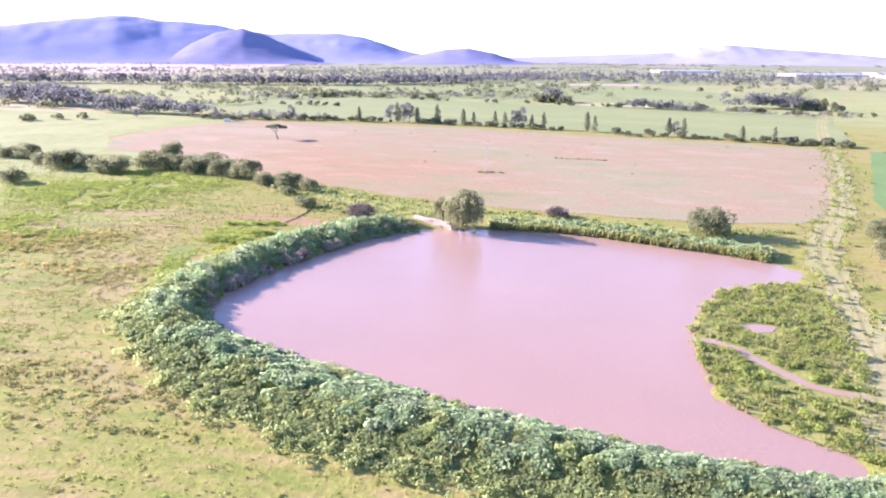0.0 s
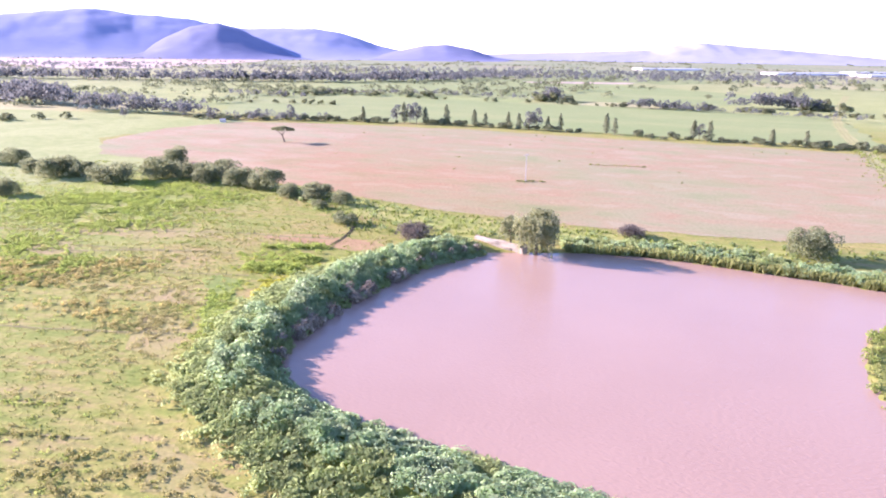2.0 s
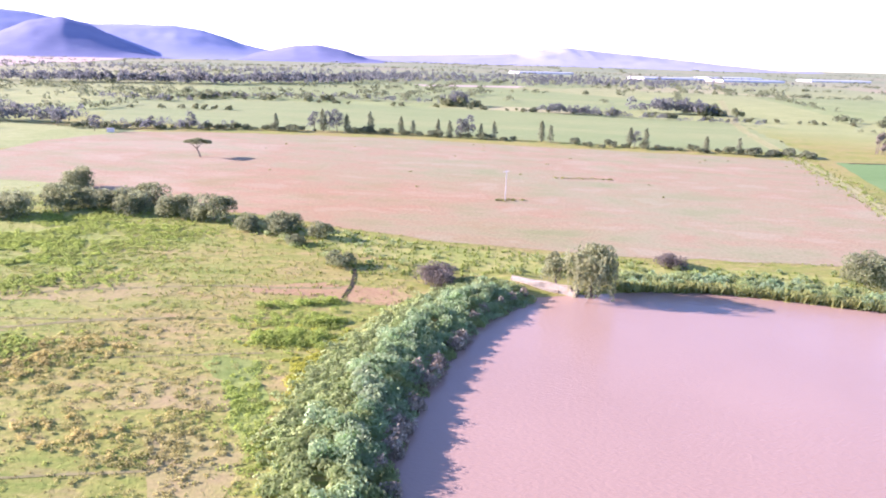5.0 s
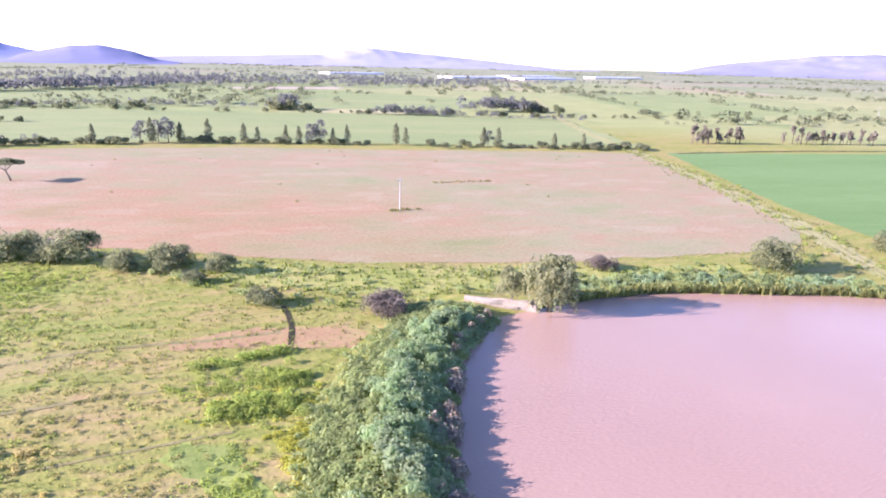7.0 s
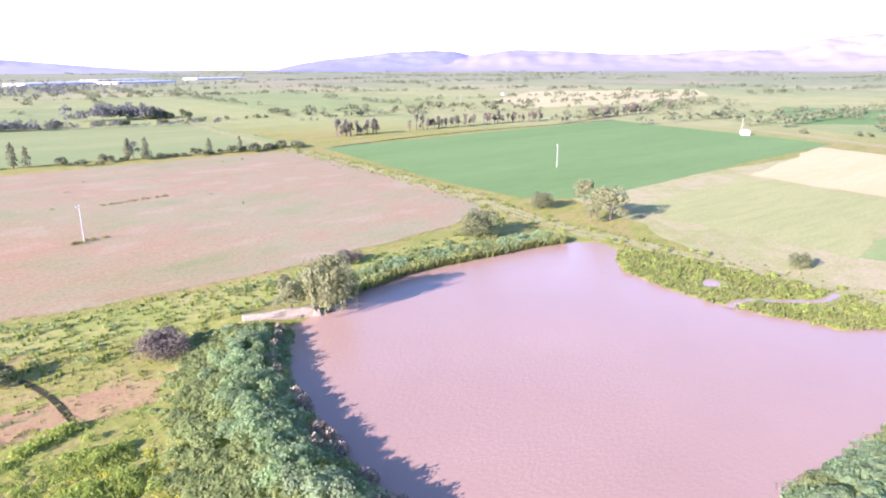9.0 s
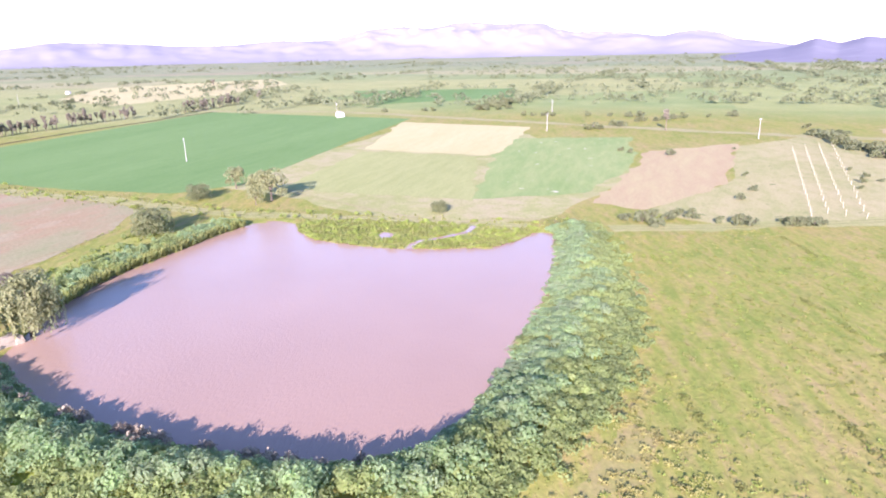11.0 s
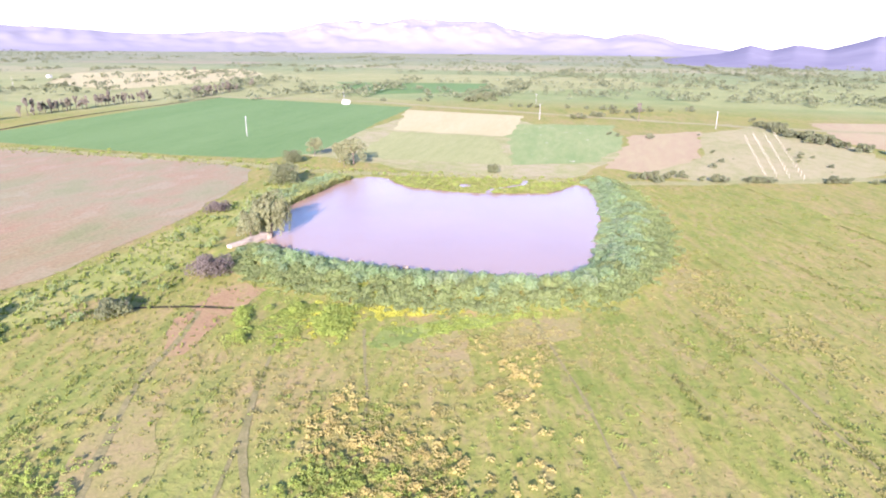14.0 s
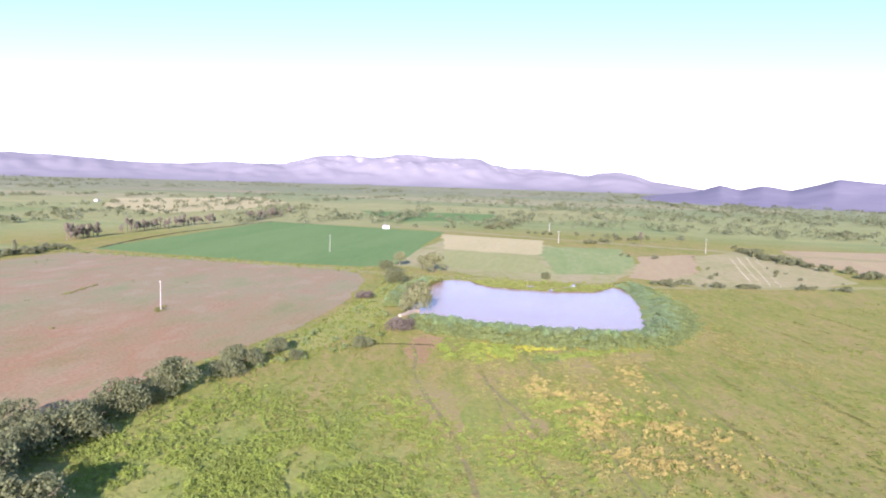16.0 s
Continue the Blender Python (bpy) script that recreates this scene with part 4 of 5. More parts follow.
for _ in range(900):
    r, a = RNG.uniform(430, 1500), radians(RNG.uniform(95, 140))
    h = RNG.uniform(2.0, 5.5)
    if noise.noise((r * 0.006, a * 9, 2.2)) > -0.05:
        scrub.append((-60 + r * math.sin(a), 70 + r * math.cos(a), h, h * RNG.uniform(0.5, 0.9)))
wood("far_scrub", scrub, "scattered dark shrubs on dry land", L_SCRUB)

# ---- plants round the pond ----


def between(n, inner, outer, spread=1.0):
    """Random spots in the band between two lines, with the fraction across it."""
    k = RNG.uniform(0, 1, n)
    c = RNG.uniform(0, 1, n) ** spread
    i = np.stack([np.interp(k, np.linspace(0, 1, len(inner)), inner[:, a]) for a in (0, 1)], axis=1)
    o = np.stack([np.interp(k, np.linspace(0, 1, len(outer)), outer[:, a]) for a in (0, 1)], axis=1)
    return i + (o - i) * c[:, None], c, k


SPILL = smooth_line([(-7.5, 139), (-2.4, 135), (2.5, 131.4)], 1.0)


def drift(q, scale, seed):
    return np.array([noise.noise((a * scale, b * scale, seed)) + 0.5 * noise.noise((a * scale * 3, b * scale * 3, seed)) for a, b in q])


def mounds(name, spots, heights, widths, per, size, foliage, label, category="plants", **kw):
    """Leafy mounds on the land, in one mesh of plants beyond counting."""
    n = len(spots)
    z0 = land_height(spots[:, 0], spots[:, 1])
    d = unit(RNG.normal(0, 1, (n, per, 3)).reshape(-1, 3)).reshape(n, per, 3)
    d[..., 2] = np.abs(d[..., 2]) * 1.15 - 0.15
    r = RNG.uniform(0.6, 1.08, (n, per, 1))
    c = np.stack([spots[:, 0], spots[:, 1], z0 + heights * 0.42], axis=1)[:, None, :] + d * r * np.stack([widths, widths, heights * 0.58], axis=1)[:, None, :]
    c[..., 2] = np.maximum(c[..., 2], z0[:, None] + 0.12)
    v, f = leaves(c.reshape(-1, 3), d.reshape(-1, 3), size, **kw)
    return tagged(new(name, mesh_of(name, v, f, foliage)), label, category, kind="stuff")


def tufts(name, spots, heights, blades, width, foliage, label, category="grass"):
    """Upright tufts of blades."""
    n = len(spots)
    z0 = land_height(spots[:, 0], spots[:, 1])
    a = RNG.uniform(0, 2 * math.pi, (n, blades))
    r = RNG.uniform(0.02, 0.32, (n, blades)) * heights[:, None]
    h = heights[:, None] * RNG.uniform(0.6, 1.15, (n, blades))
    bx, by = spots[:, 0][:, None] + r * np.cos(a), spots[:, 1][:, None] + r * np.sin(a)
    lean = RNG.uniform(0.15, 0.55, (n, blades)) * h
    tx, ty = bx + lean * np.cos(a), by + lean * np.sin(a)
    wx, wy = -np.sin(a) * width * h, np.cos(a) * width * h
    zb, zt = np.broadcast_to(z0[:, None], h.shape) - 0.02, z0[:, None] + h
    v = np.stack([np.stack([bx - wx, by - wy, zb], -1), np.stack([bx + wx, by + wy, zb], -1), np.stack([tx + wx * 0.8, ty + wy * 0.8, zt], -1), np.stack([tx - wx * 0.4, ty - wy * 0.4, zt * 0.97 + z0[:, None] * 0.03], -1)], axis=2)
    ob = new(name, mesh_of(name, v.reshape(-1, 3), np.arange(4 * n * blades).reshape(-1, 4), foliage))
    return tagged(ob, label, category, kind="stuff")


p, c, k = between(1900, BANK_IN, BANK_OUT)
keep = ~(inside(p, POND) & (gap_to(p, POND) > 1.8)) & (gap_to(p, SPILL) > 4.2)
p, c, k = p[keep], c[keep], k[keep]
south = np.clip((p[:, 0] + 36) / 20, 0, 1) * (p[:, 1] < 80)
edge = np.clip(1.2 - np.abs(c - 0.5) * 1.5, 0.35, 1.0) * (1 - south * (0.55 + 0.3 * np.clip(1 - 2 * c, 0, 1))) * np.clip(0.45 + gap_to(p, SPILL) * 0.035, 0.5, 1.0)
tall = edge * RNG.uniform(1.9, 3.1, len(p))
outer = (c + RNG.normal(0, 0.12, len(p))) > 0.56
mounds("bank_weeds", p[outer], tall[outer] * 0.66, RNG.uniform(0.7, 1.4, int(outer.sum())), 110, 0.28, L_BANKLOW, "lighter yellow-green bushes at the foot of the earth dam", "bushes", wild=0.3)
p, tall = p[~outer], tall[~outer]
kindof = drift(p, 0.16, 61.0) + RNG.normal(0, 0.12, len(p))
for nm, pick, foliage, label in (("bank_bushes", (kindof >= -0.22) & (kindof <= 0.42), L_BANK, "dense grey-green broad-leaved bushes covering the earth dam"), ("silvery_bushes", kindof > 0.42, L_SILVER, "pale silvery green shrubs on the earth dam"), ("olive_bushes", kindof < -0.22, L_OLIVE, "olive green shrubs on the earth dam")):
    mounds(nm, p[pick], tall[pick] * (0.85 if foliage is L_OLIVE else 1.0), RNG.uniform(0.8, 1.5, int(pick.sum())), 160, 0.3, foliage, label, "bushes", wild=0.3)
fringe = BANK_OUT[RNG.integers(0, len(BANK_OUT), 520)] + RNG.normal(0, 1.1, (520, 2))
fringe = fringe[~inside(fringe, POND) & (gap_to(fringe, SPILL) > 4.0)]
mounds("dam_fringe", fringe, RNG.uniform(0.3, 1.1, len(fringe)), RNG.uniform(0.4, 1.0, len(fringe)), 40, 0.24, L_OLIVE, "ragged low weeds along the foot of the dam", "weeds")
p, c, k = between(420, BANK_IN, BANK_OUT, 3.0)
p = p[(c < 0.16) & (k < 0.45) & ~inside(p, POND) & (gap_to(p, SPILL) > 4.0)]
rim = BANK_IN[8:int(len(BANK_IN) * 0.42)]
rim = rim[RNG.integers(0, len(rim), 260)]
rim = rim[drift(rim, 0.2, 71.0) > 0.05]
p = np.concatenate([p, rim + RNG.normal(0, 0.35, rim.shape)])
mounds("dry_bank_plants", p, RNG.uniform(1.2, 2.3, len(p)), RNG.uniform(0.6, 1.1, len(p)), 70, 0.28, L_DRY, "pinkish brown dry seed heads along the water", "plants")
N_IN = smooth_line([(11, 132.6), (26, 130), (36, 125.6), (46, 120.2), (55, 115.7), (62, 110.8)], 2.0)
N_OUT = smooth_line([(11, 140), (26, 137), (40, 132), (51, 126), (60, 120.5), (66, 115)], 2.0)
p, c, k = between(520, N_IN, N_OUT)
tone = drift(p, 0.14, 33.0) + RNG.normal(0, 0.2, len(p))
for nm, pick, foliage, label in (("shore_bushes", tone > 0, L_BANK, "green bushes along the pond's far shore"), ("shore_shrubs", tone <= 0, L_OLIVE, "olive shrubs along the pond's far shore")):
    mounds(nm, p[pick], RNG.uniform(0.5, 1.9, int(pick.sum())), RNG.uniform(0.6, 1.4, int(pick.sum())), 70, 0.34, foliage, label, "bushes")
p, c, k = between(900, N_IN - np.array([0, 0.6]), N_IN + np.array([0.4, 1.4]))
tufts("shore_reeds", p, RNG.uniform(0.8, 1.6, len(p)), 8, 0.10, L_REED, "yellowish green reeds at the water's edge", "reeds")

MARSH = np.array([(54, 97.6), (61, 99), (64.5, 96), (60, 80), (55, 66), (50, 54), (45.5, 45), (41.8, 49), (37.6, 52.6), (34.2, 57.5), (35.0, 67), (37.0, 77.2), (41.4, 86.4), (47.0, 94.2)], float)
p = RNG.uniform((30, 40), (68, 102), (6800, 2))
p = p[inside(p, MARSH)]
p = p[drift(p, 0.12, 5.0) > -0.5]
chan = smooth_line([(36, 74.6), (40.7, 72.7), (42.5, 68.1), (44.8, 63.9), (46.5, 61.2), (51, 59)], 1.0)
p = p[(gap_to(p, chan) > 1.2) & (np.hypot(p[:, 0] - 47.3, p[:, 1] - 78.6) > 2.5)]
tufts("marsh_plants", p, RNG.uniform(0.2, 0.6, len(p)), 8, 0.14, L_REED, "yellow-green marsh plants and reeds", "reeds")
mounds("marsh_bushes", p[::11], RNG.uniform(0.25, 0.8, len(p[::11])), RNG.uniform(0.5, 1.2, len(p[::11])), 50, 0.25, L_TALL, "low green marsh bushes", "bushes")

# strip between hedge and fallow field
STRIP = np.array([(80.1, 132.3), (56, 134.6), (32.2, 143.3), (7.8, 154), (-13, 162.9), (-36, 177.7), (-59.3, 194.7), (-63.2, 188), (-43.6, 164.2), (-33.9, 146.7), (-14.8, 142.6), (-3.4, 140.6), (13.5, 142.5), (37.7, 134.7), (57.9, 125.2)], float)
p = RNG.uniform((-70, 128), (90, 206), (9000, 2))
p = p[inside(p, STRIP) & (gap_to(p, SPILL) > 3.5)]
tufts("strip_weeds", p, RNG.uniform(0.2, 0.55, len(p)), 7, 0.35, L_LIME, "bright green weeds beside the fallow field", "weeds")
mounds("strip_bushes", p[::22], RNG.uniform(0.6, 1.7, len(p[::22])), RNG.uniform(0.6, 1.3, len(p[::22])), 60, 0.3, L_BANKLOW, "low green bushes along the ditch", "bushes")

# weeds along the dirt track
lane = NORTH[(NORTH[:, 1] > 40) & (NORTH[:, 1] < 300)]
q = np.repeat(lane, 26, axis=0)
q = q + RNG.normal(0, 2.6, q.shape)
q = q[(gap_to(q, lane) > 1.6) & ~inside(q, MARSH) & ~inside(q, POND)]
tufts("track_weeds", q, RNG.uniform(0.15, 0.5, len(q)), 7, 0.35, L_REED, "pale yellowish weeds along the dirt track", "weeds")
q = q[::16] + RNG.normal(0, 0.8, q[::16].shape)
mounds("track_bushes", q, RNG.uniform(0.4, 1.2, len(q)), RNG.uniform(0.5, 1.1, len(q)), 50, 0.3, L_TALL, "low yellow-green bushes along the dirt track", "bushes")

# pasture
lo, hi = np.array((-235, -40)), np.array((70, 235))


BANK_POLY = np.concatenate([BANK_OUT, [(80, 30), (90, 110), (60, 140), (0, 150)]])


def open_pasture(n):
    q = RNG.uniform(lo, hi, (n, 2))
    ok = ~inside(q, BANK_POLY) & ~inside(q, STRIP) & ~inside(q, np.array(FALLOW, float)) & ~inside(q, MARSH)
    east = (q[:, 0] > 36) & (q[:, 1] < 60)
    return q[ok & ~east]


q = open_pasture(60000)
g = drift(q, 0.035, 1.0)
tufts("pasture_weeds", q[g > -0.1], RNG.uniform(0.05, 0.12, int((g > -0.1).sum())), 5, 0.9, L_WEED, "yellow-green pasture weeds", "weeds")
tufts("pasture_straw", q[g <= -0.1], RNG.uniform(0.05, 0.12, int((g <= -0.1).sum())), 5, 0.9, L_STRAW, "dry straw-coloured pasture grass", "grass")
q = open_pasture(26000)
g = drift(q, 0.05, 6.0)
q = q[(g > 0.36) & ((q[:, 1] < 150) | (g > 0.5))]
mounds("pasture_green_clumps", q, RNG.uniform(0.06, 0.17, len(q)), RNG.uniform(0.35, 1.0, len(q)), 24, 0.18, L_LIME, "fresh green clumps of weeds in the pasture", "weeds")
# golden dry weeds in loose rows over the southern pasture
q = RNG.uniform((-175, 15), (-52, 160), (9000, 2))
u = q[:, 1] + 0.12 * q[:, 0]
q = q[(drift(q, 0.03, 31.0) + 0.28 * np.sin(u * 2 * math.pi / 6.5) > 0.12) & ~inside(q, np.array(FALLOW, float))]
mounds("golden_weeds", q, RNG.uniform(0.08, 0.22, len(q)), RNG.uniform(0.25, 0.65, len(q)), 14, 0.16, L_GOLD, "golden brown dry weeds in loose rows", "weeds")
GOLD = ((-86, 118, 8, 5), (-71, 121, 6, 4), (-100, 121, 8, 5), (-62, 103, 6, 4), (-76, 113, 6, 4), (-108, 128, 7, 5), (-48, 60, 7, 3), (-60, 58, 7, 3), (-33, 55, 8, 3), (-56, 94, 4, 3))
q = np.concatenate([RNG.normal(g[:2], g[2:], (160, 2)) for g in GOLD])
q = q[(drift(q, 0.12, 41.0) > -0.1) & ~inside(q, BANK_POLY)]
mounds("golden_tall_weeds", q, RNG.uniform(0.15, 0.4, len(q)), RNG.uniform(0.25, 0.55, len(q)), 22, 0.17, L_GOLD, "knee-high golden dry weeds in the pasture", "weeds")
q = np.concatenate([RNG.normal(g[:2], g[2:], (int(15 * g[2] * g[3]), 2)) for g in ((-72, 120, 4, 2.5), (-80, 114, 5, 3), (-89, 109, 5, 3), (-98, 104, 6, 3), (-64, 100, 5, 2), (-92, 120, 6, 3), (-104, 117, 5, 3))])
q = q[drift(q, 0.22, 47.0) > 0.0]
mounds("golden_clumps", q, RNG.uniform(0.3, 0.6, len(q)), RNG.uniform(0.3, 0.6, len(q)), 30, 0.18, L_AMBER, "amber dry weed clumps in the pasture", "weeds")
GREEN = ((-96, 184, 8, 6), (-89, 169, 8, 5), (-95, 157, 7, 4), (-99, 132, 5, 4), (-74, 180, 8, 5), (-92, 195, 6, 4), (-84, 150, 7, 4), (-103, 163, 8, 5), (-100, 176, 8, 5), (-112, 172, 8, 6), (-92, 113, 4, 3), (-84, 121, 4, 3))
q = np.concatenate([RNG.normal(g[:2], g[2:], (560, 2)) for g in GREEN])
q = q[(drift(q, 0.1, 44.0) > -0.2) & ~inside(q, np.array(FALLOW, float))]
lit = drift(q, 0.16, 48.0) + RNG.normal(0, 0.15, len(q)) > 0.05
for nm, pick, foliage, label in (("green_tall_weeds", ~lit, L_TALL, "knee-high fresh green weeds in the pasture"), ("bright_tall_weeds", lit, L_BRIGHT, "knee-high bright green weeds by the hedge")):
    mounds(nm, q[pick], RNG.uniform(0.25, 0.65, int(pick.sum())), RNG.uniform(0.25, 0.6, int(pick.sum())), 24, 0.18, foliage, label, "weeds")
q = open_pasture(22000)
q = q[(q[:, 0] > -170) & (q[:, 1] > 0)]
g = drift(q, 0.045, 77.0) + 0.25 * np.sin((q[:, 1] + 0.14 * q[:, 0]) * 2 * math.pi / 7.0) + RNG.normal(0, 0.12, len(q))
for nm, pick, foliage, label in (("clump_weeds", g > 0.3, L_TALL, "scattered green clumps of pasture weeds"), ("clump_straw", (g < -0.3), L_GOLD, "scattered dry golden clumps in the pasture"), ("clump_grass", np.abs(g) < 0.12, L_WEED, "scattered yellow-green clumps of grass")):
    mounds(nm, q[pick], RNG.uniform(0.06, 0.2, int(pick.sum())), RNG.uniform(0.25, 0.65, int(pick.sum())), 14, 0.16, foliage, label, "weeds")
q = np.concatenate([RNG.normal((-41.5, 108.5), (1.6, 3.4), (170, 2)), RNG.normal((-42.6, 119.2), (4, 4), (60, 2))])
mounds("yellow_weeds", q, RNG.uniform(0.12, 0.3, len(q)), RNG.uniform(0.3, 0.7, len(q)), 30, 0.17, L_YELLOW, "yellow flowering weeds in the pasture", "flowers")

for k, c0 in enumerate((129.5, 117.2, 104, 92, 79, 67, 53, 38, 24, 10)):
    east = -47 if c0 > 70 else -28 + 1.6 * (54 - c0)
    xs = np.arange(east, -190, -2.0) if c0 > 100 else np.arange(east, -150, -2.0)
    line = np.stack([xs, c0 - 0.12 * (xs + 60) + np.array([1.2 * noise.noise((x * 0.05, c0, 2.0)) for x in xs])], axis=1)
    q = np.repeat(line, 5, axis=0) + RNG.normal(0, (0.9, 0.28), (len(line) * 5, 2))
    q = q[drift(q, 0.06, 20.0 + k) > 0.12]
    q = q[~inside(q, np.array(FALLOW, float))]
    if k in (0, 1, 3, 5):
        # flat dark strip paints the shadow lying in the furrow
        strip("furrow", [tuple(r) for r in line[:44]], 0.4, 0.05, M_WORNSHADE, "old furrow through the pasture, its shadow painted as a dark strip", "furrow", 3.0, 0.9)
    mounds("furrow_weeds", q, RNG.uniform(0.08, 0.2, len(q)), RNG.uniform(0.25, 0.55, len(q)), 16, 0.17, L_FURROW, "darker weeds along an old furrow", "weeds")
for at, size, n in (((-43.5, 120), (2.6, 1.4), 130), ((-45.5, 127), (3.2, 1.6), 90), ((-39.5, 125), (1.6, 2.0), 60), ((-42, 133.5), (3.4, 0.9), 70), ((-48.5, 104), (1.6, 4), 70), ((-46, 92), (1.2, 5), 60), ((-82, 165), (14, 7), 260), ((-104, 152), (12, 5), 140)):
    q = RNG.normal(at, size, (n, 2))
    q = q[~inside(q, np.array(FALLOW, float)) & ~inside(q, np.array([(-31.1, 144.7), (-23.4, 138.8), (-25.3, 131), (-31, 126.1), (-38.7, 128.9), (-49.3, 136.9)], float))]
    mounds("lush_weeds", q, RNG.uniform(0.12, 0.36, len(q)), RNG.uniform(0.4, 1.0, len(q)), 30, 0.18, L_LIME if at[1] > 150 else L_BRIGHT, "lush bright green weeds in the pasture", "weeds")
for pts in ([(-41.4, 64.4), (-33.7, 65.4), (-28.9, 58), (-33.7, 54.1), (-40.4, 57.9)], [(-56.9, 97.8), (-47.2, 94.2), (-46.2, 82.6), (-54.9, 86.3)], [(-62.8, 111.6), (-51.2, 109.4), (-49.2, 101.8), (-62.8, 104)], [(-82, 128), (-88, 135), (-100, 139), (-98, 132), (-88, 126)], [(-62, 139.5), (-62, 145), (-77, 147), (-92, 147), (-90, 141), (-76, 138.5)]):
    sheet("bare_patch", ragged(pts, 1.4, 1.6), 0.035, M_BARE, "bare pinkish earth patch in the pasture", "bare earth")
q = np.concatenate([RNG.normal((-42.5, 119.5), (1.8, 1.0), (30, 2)), RNG.normal((-46, 120.8), (2.2, 1.2), (26, 2)), RNG.normal((-39, 124.5), (1.2, 1.6), (16, 2)), RNG.normal((-42, 133), (3.0, 0.5), (20, 2))])
mounds("weed_thicket", q, RNG.uniform(0.4, 1.1, len(q)), RNG.uniform(0.6, 1.2, len(q)), 110, 0.2, L_BRIGHT, "waist-high bright green weeds by the dam", "weeds")
q = RNG.uniform((-66, 132), (-24, 156), (420, 2))
q = q[~inside(q, POND)]
tufts("earth_grass", q, RNG.uniform(0.15, 0.4, len(q)), 5, 0.3, L_WEED, "thin grass on the bare reddish earth", "grass")
for pts in ([(-36, 139.6), (-46, 140.9), (-56, 143.2), (-68, 143.8), (-86, 143.6), (-105, 144.5), (-125, 148)], [(-60, 129.6), (-72, 130.4), (-84, 129.4), (-100, 131)]):
    strip("wheel_track", pts, 0.8, 0.06, M_WORNSHADE, "narrow worn wheel track through the pasture", "track", 2.0, 0.7)

q = np.concatenate([np.stack([np.linspace(38, 57, 26), np.linspace(238, 233, 26)], axis=1) + RNG.normal(0, 0.4, (26, 2)), RNG.normal((13, 205.2), (2.2, 0.7), (22, 2)), RNG.uniform((-60, 200), (150, 330), (24, 2))])
mounds("field_weeds", q, RNG.uniform(0.2, 0.6, len(q)), RNG.uniform(0.3, 0.9, len(q)), 12, 0.3, L_FURROW, "dark dry weeds in the fallow field", "weeds")

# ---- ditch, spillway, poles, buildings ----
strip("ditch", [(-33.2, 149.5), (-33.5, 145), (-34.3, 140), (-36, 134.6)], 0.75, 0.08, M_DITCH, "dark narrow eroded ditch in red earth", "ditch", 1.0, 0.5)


def spillway():
    """A low masonry overflow wall with a sloping apron and a stub post."""
    ob = new("spillway")
    for nm, size, at, turn in (("wall", (10.6, 1.0, 1.9), (-2.4, 135.0, 0.5), -37), ("apron", (9.6, 2.4, 0.5), (-3.2, 136.3, 0.3), -37), ("wing_wall", (1.0, 2.4, 1.4), (2.5, 131.9, 0.4), -37)):
        bm = bmesh.new()
        bmesh.ops.create_cube(bm, size=1.0, matrix=Matrix.Diagonal((*size, 1)))
        bmesh.ops.subdivide_edges(bm, edges=bm.edges, cuts=4, use_grid_fill=True)
        for v in bm.verts:
            v.co += Vector((noise.noise(v.co * 0.9), noise.noise(v.co * 0.9 + Vector((9, 0, 0))), noise.noise(v.co * 1.1 + Vector((0, 5, 0))))) * 0.22
        bmesh.ops.transform(bm, matrix=pose(*at, 0, 0, turn), verts=bm.verts)
        bm_part(nm, bm, M_STONE, ob)
    return tagged(ob, "pale weathered masonry spillway at the dam's end", "spillway")


spillway()


def power_pole(name, height=8.6):
    ob = new(name)
    part("post", *tube([(0, 0, -0.2), (0, 0, height * 0.5), (0, 0, height)], [0.13, 0.115, 0.09], 10), M_POLE, ob)
    bm = bmesh.new()
    bmesh.ops.create_cube(bm, size=1.0, matrix=pose(0, 0.18, height - 0.45) @ Matrix.Diagonal((1.7, 0.1, 0.12, 1)))
    arm = bm_part("crossarm", bm, M_STEEL, ob)
    for x in (-0.75, 0.0, 0.75):
        part("insulator", *tube([(x, 0.18, height - 0.4), (x, 0.18, height - 0.28), (x, 0.18, height - 0.16)], [0.05, 0.08, 0.03], 8), M_POLE, arm)
    return ob


first = power_pole("power_pole")
first.matrix_basis = pose(11.6, 204.5, 0, 0, 0, 20)
tagged(first, "pale concrete power pole standing in a field", "pole", "power poles")
for x, y, r in ((164, 148, 25), (318, 97, 25), (532.4, 377.7, 20), (214.5, -4, 70), (164.4, -79.4, 70), (289.4, -28.2, 60)):
    copy_thing(first, pose(x, y, 0, 0, 0, r))


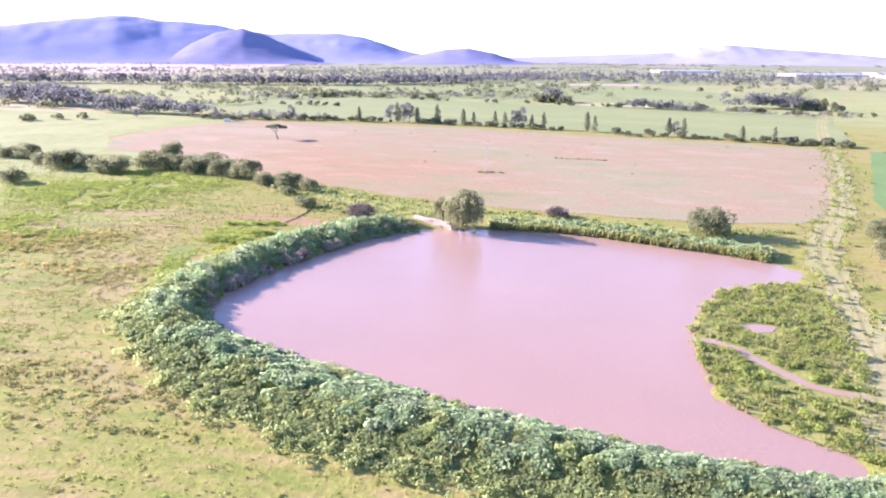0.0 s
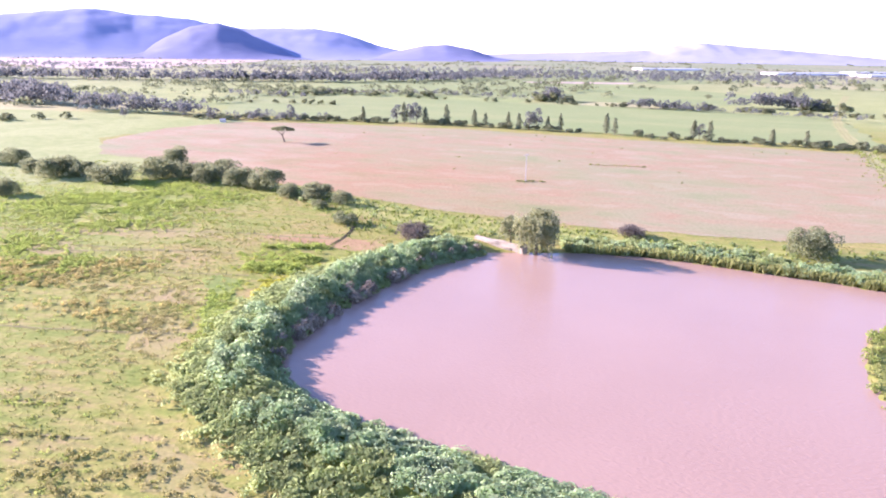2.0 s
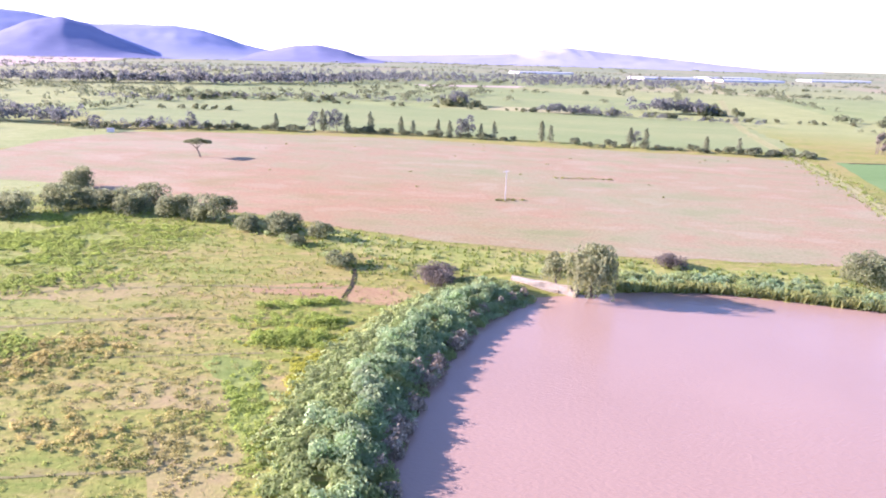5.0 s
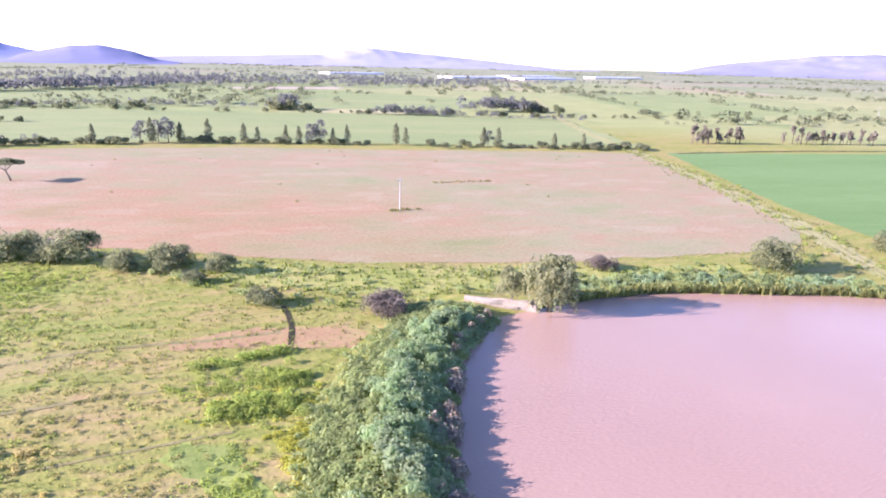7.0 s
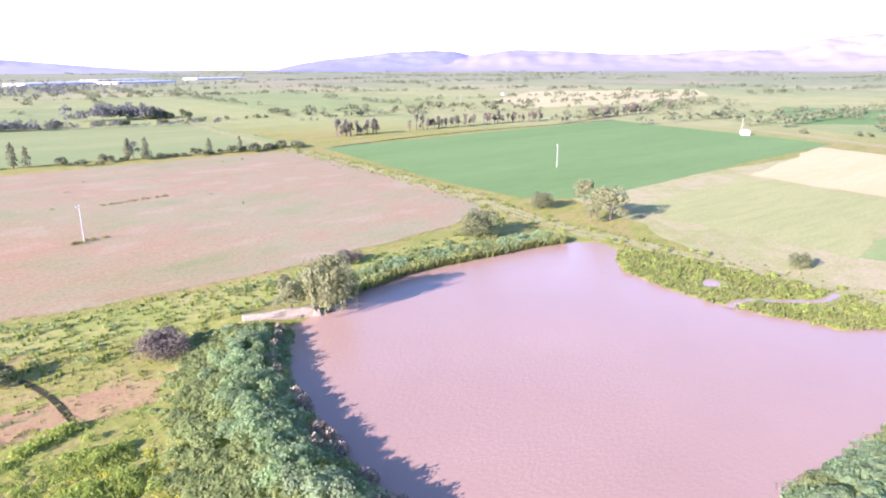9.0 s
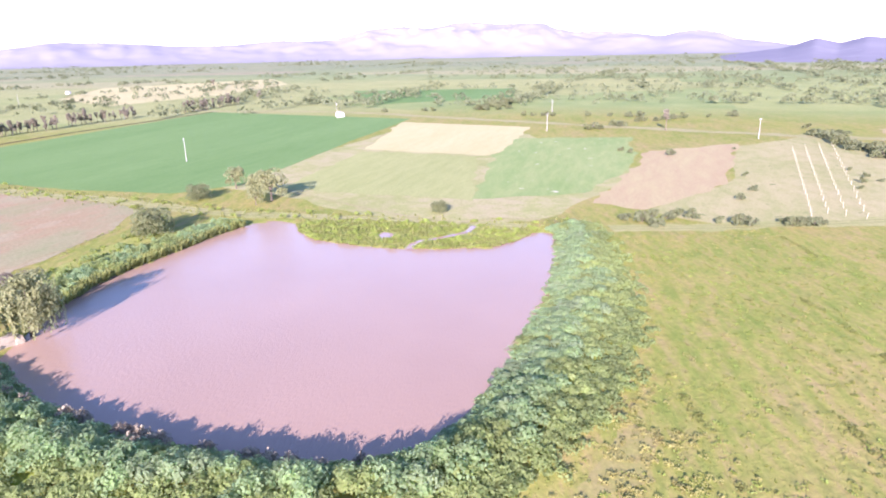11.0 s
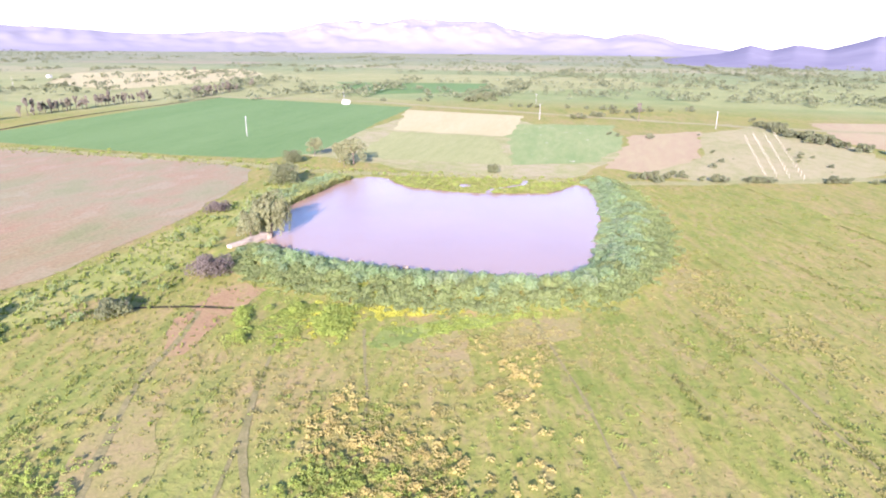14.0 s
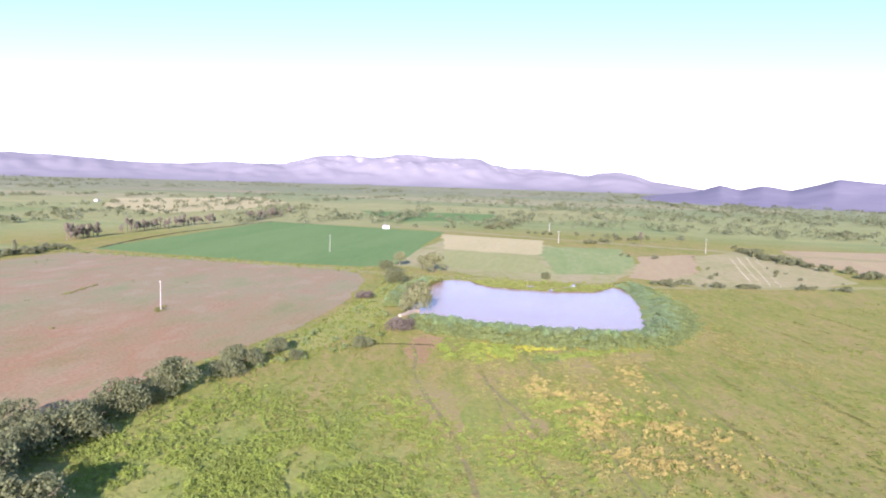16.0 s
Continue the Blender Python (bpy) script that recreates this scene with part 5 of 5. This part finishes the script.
def farm_shed(name, w_, d_, h):
    ob = new(name)
    bm = bmesh.new()
    bmesh.ops.create_cube(bm, size=1.0, matrix=pose(0, 0, h / 2) @ Matrix.Diagonal((w_, d_, h, 1)))
    bm_part("wall", bm, M_WALLPAINT, ob)
    v = [(-w_ / 2 - 0.3, -d_ / 2 - 0.3, h + 0.02), (w_ / 2 + 0.3, -d_ / 2 - 0.3, h + 0.02), (w_ / 2 + 0.3, d_ / 2 + 0.3, h + 0.02), (-w_ / 2 - 0.3, d_ / 2 + 0.3, h + 0.02), (-w_ / 2 - 0.3, 0, h + 1.0), (w_ / 2 + 0.3, 0, h + 1.0)]
    bm = bmesh.new()
    vs = [bm.verts.new(q) for q in v]
    for f in ((0, 1, 5, 4), (2, 3, 4, 5), (0, 4, 3), (1, 2, 5), (3, 2, 1, 0)):
        bm.faces.new([vs[i] for i in f])
    bm_part("roof", bm, M_ROOF, ob)
    bm = bmesh.new()
    bmesh.ops.create_cube(bm, size=1.0, matrix=pose(-w_ / 2 - 0.02, 0, 1.05) @ Matrix.Diagonal((0.08, 1.2, 2.1, 1)))
    bm_part("door", bm, M_STEEL, ob)
    return ob


s1 = farm_shed("farm_shed", 6.0, 4.5, 3.0)
s1.matrix_basis = pose(322, 95.5, 0, 0, 0, 25) @ Matrix.Diagonal((0.8, 0.8, 0.8, 1))
tagged(s1, "small whitewashed farm shed at the crop field's corner", "shed")
s2 = copy_thing(s1, pose(696.8, 402.6, 0, 0, 0, 60))
s3 = copy_thing(s1, pose(-132.5, 365.4, 0, 0, 0, 10) @ Matrix.Diagonal((0.6, 0.6, 0.6, 1)))
for ob in (s2, s3):
    tagged(ob, "small whitewashed farm building among trees", "shed")


def greenhouse(name, length, width, bays):
    """A long greenhouse of round-roofed bays."""
    ob = new(name)
    for b in range(bays):
        y0 = b * width
        prof = [(y0, 0), (y0, 3.0)] + [(y0 + width * (0.5 - 0.5 * math.cos(a)), 3.0 + 1.8 * math.sin(a)) for a in np.linspace(0.2, math.pi - 0.2, 7)] + [(y0 + width - 0.02, 3.0), (y0 + width - 0.02, 0)]
        n = len(prof)
        v = [(x, yy, zz) for x in (-length / 2, length / 2) for yy, zz in prof]
        bm = bmesh.new()
        vs = [bm.verts.new(q) for q in v]
        for i in range(n - 1):
            bm.faces.new([vs[i], vs[i + 1], vs[n + i + 1], vs[n + i]])
        bm.faces.new(vs[:n])
        bm.faces.new(vs[n:])
        bm_part("bay", bm, M_GLASSHOUSE, ob)
    return ob


gh = greenhouse("greenhouse", 160, 12, 5)
gh.matrix_basis = pose(750, 1400, 0, 0, 0, 8)
tagged(gh, "long white plastic greenhouse on the far plain", "greenhouse", "greenhouses")
for x, y, r in ((1000, 1540, 8), (900, 1330, 5), (1250, 1480, -5), (560, 1700, 8)):
    copy_thing(gh, pose(x, y, 0, 0, 0, r))

# rows of pale posts in the scrubby field
row_post = new("vine_post", mesh_of("vine_post", *tube([(0, 0, -0.1), (0, 0, 0.8), (0, 0, 1.6)], [0.05, 0.045, 0.04], 6), M_WOOD))
row_post.matrix_basis = pose(44, -17, 0)
tagged(row_post, "pale wooden post in a row across the scrubby field", "post", "row posts")
for a, b in (((44, -17), (133, -73)), ((41.5, -19.5), (136, -80)), ((39, -22), (138, -87)), ((35, -24), (139, -93))):
    for t in np.linspace(0.04, 1, 16):
        copy_thing(row_post, pose(a[0] + (b[0] - a[0]) * t, a[1] + (b[1] - a[1]) * t, 0))
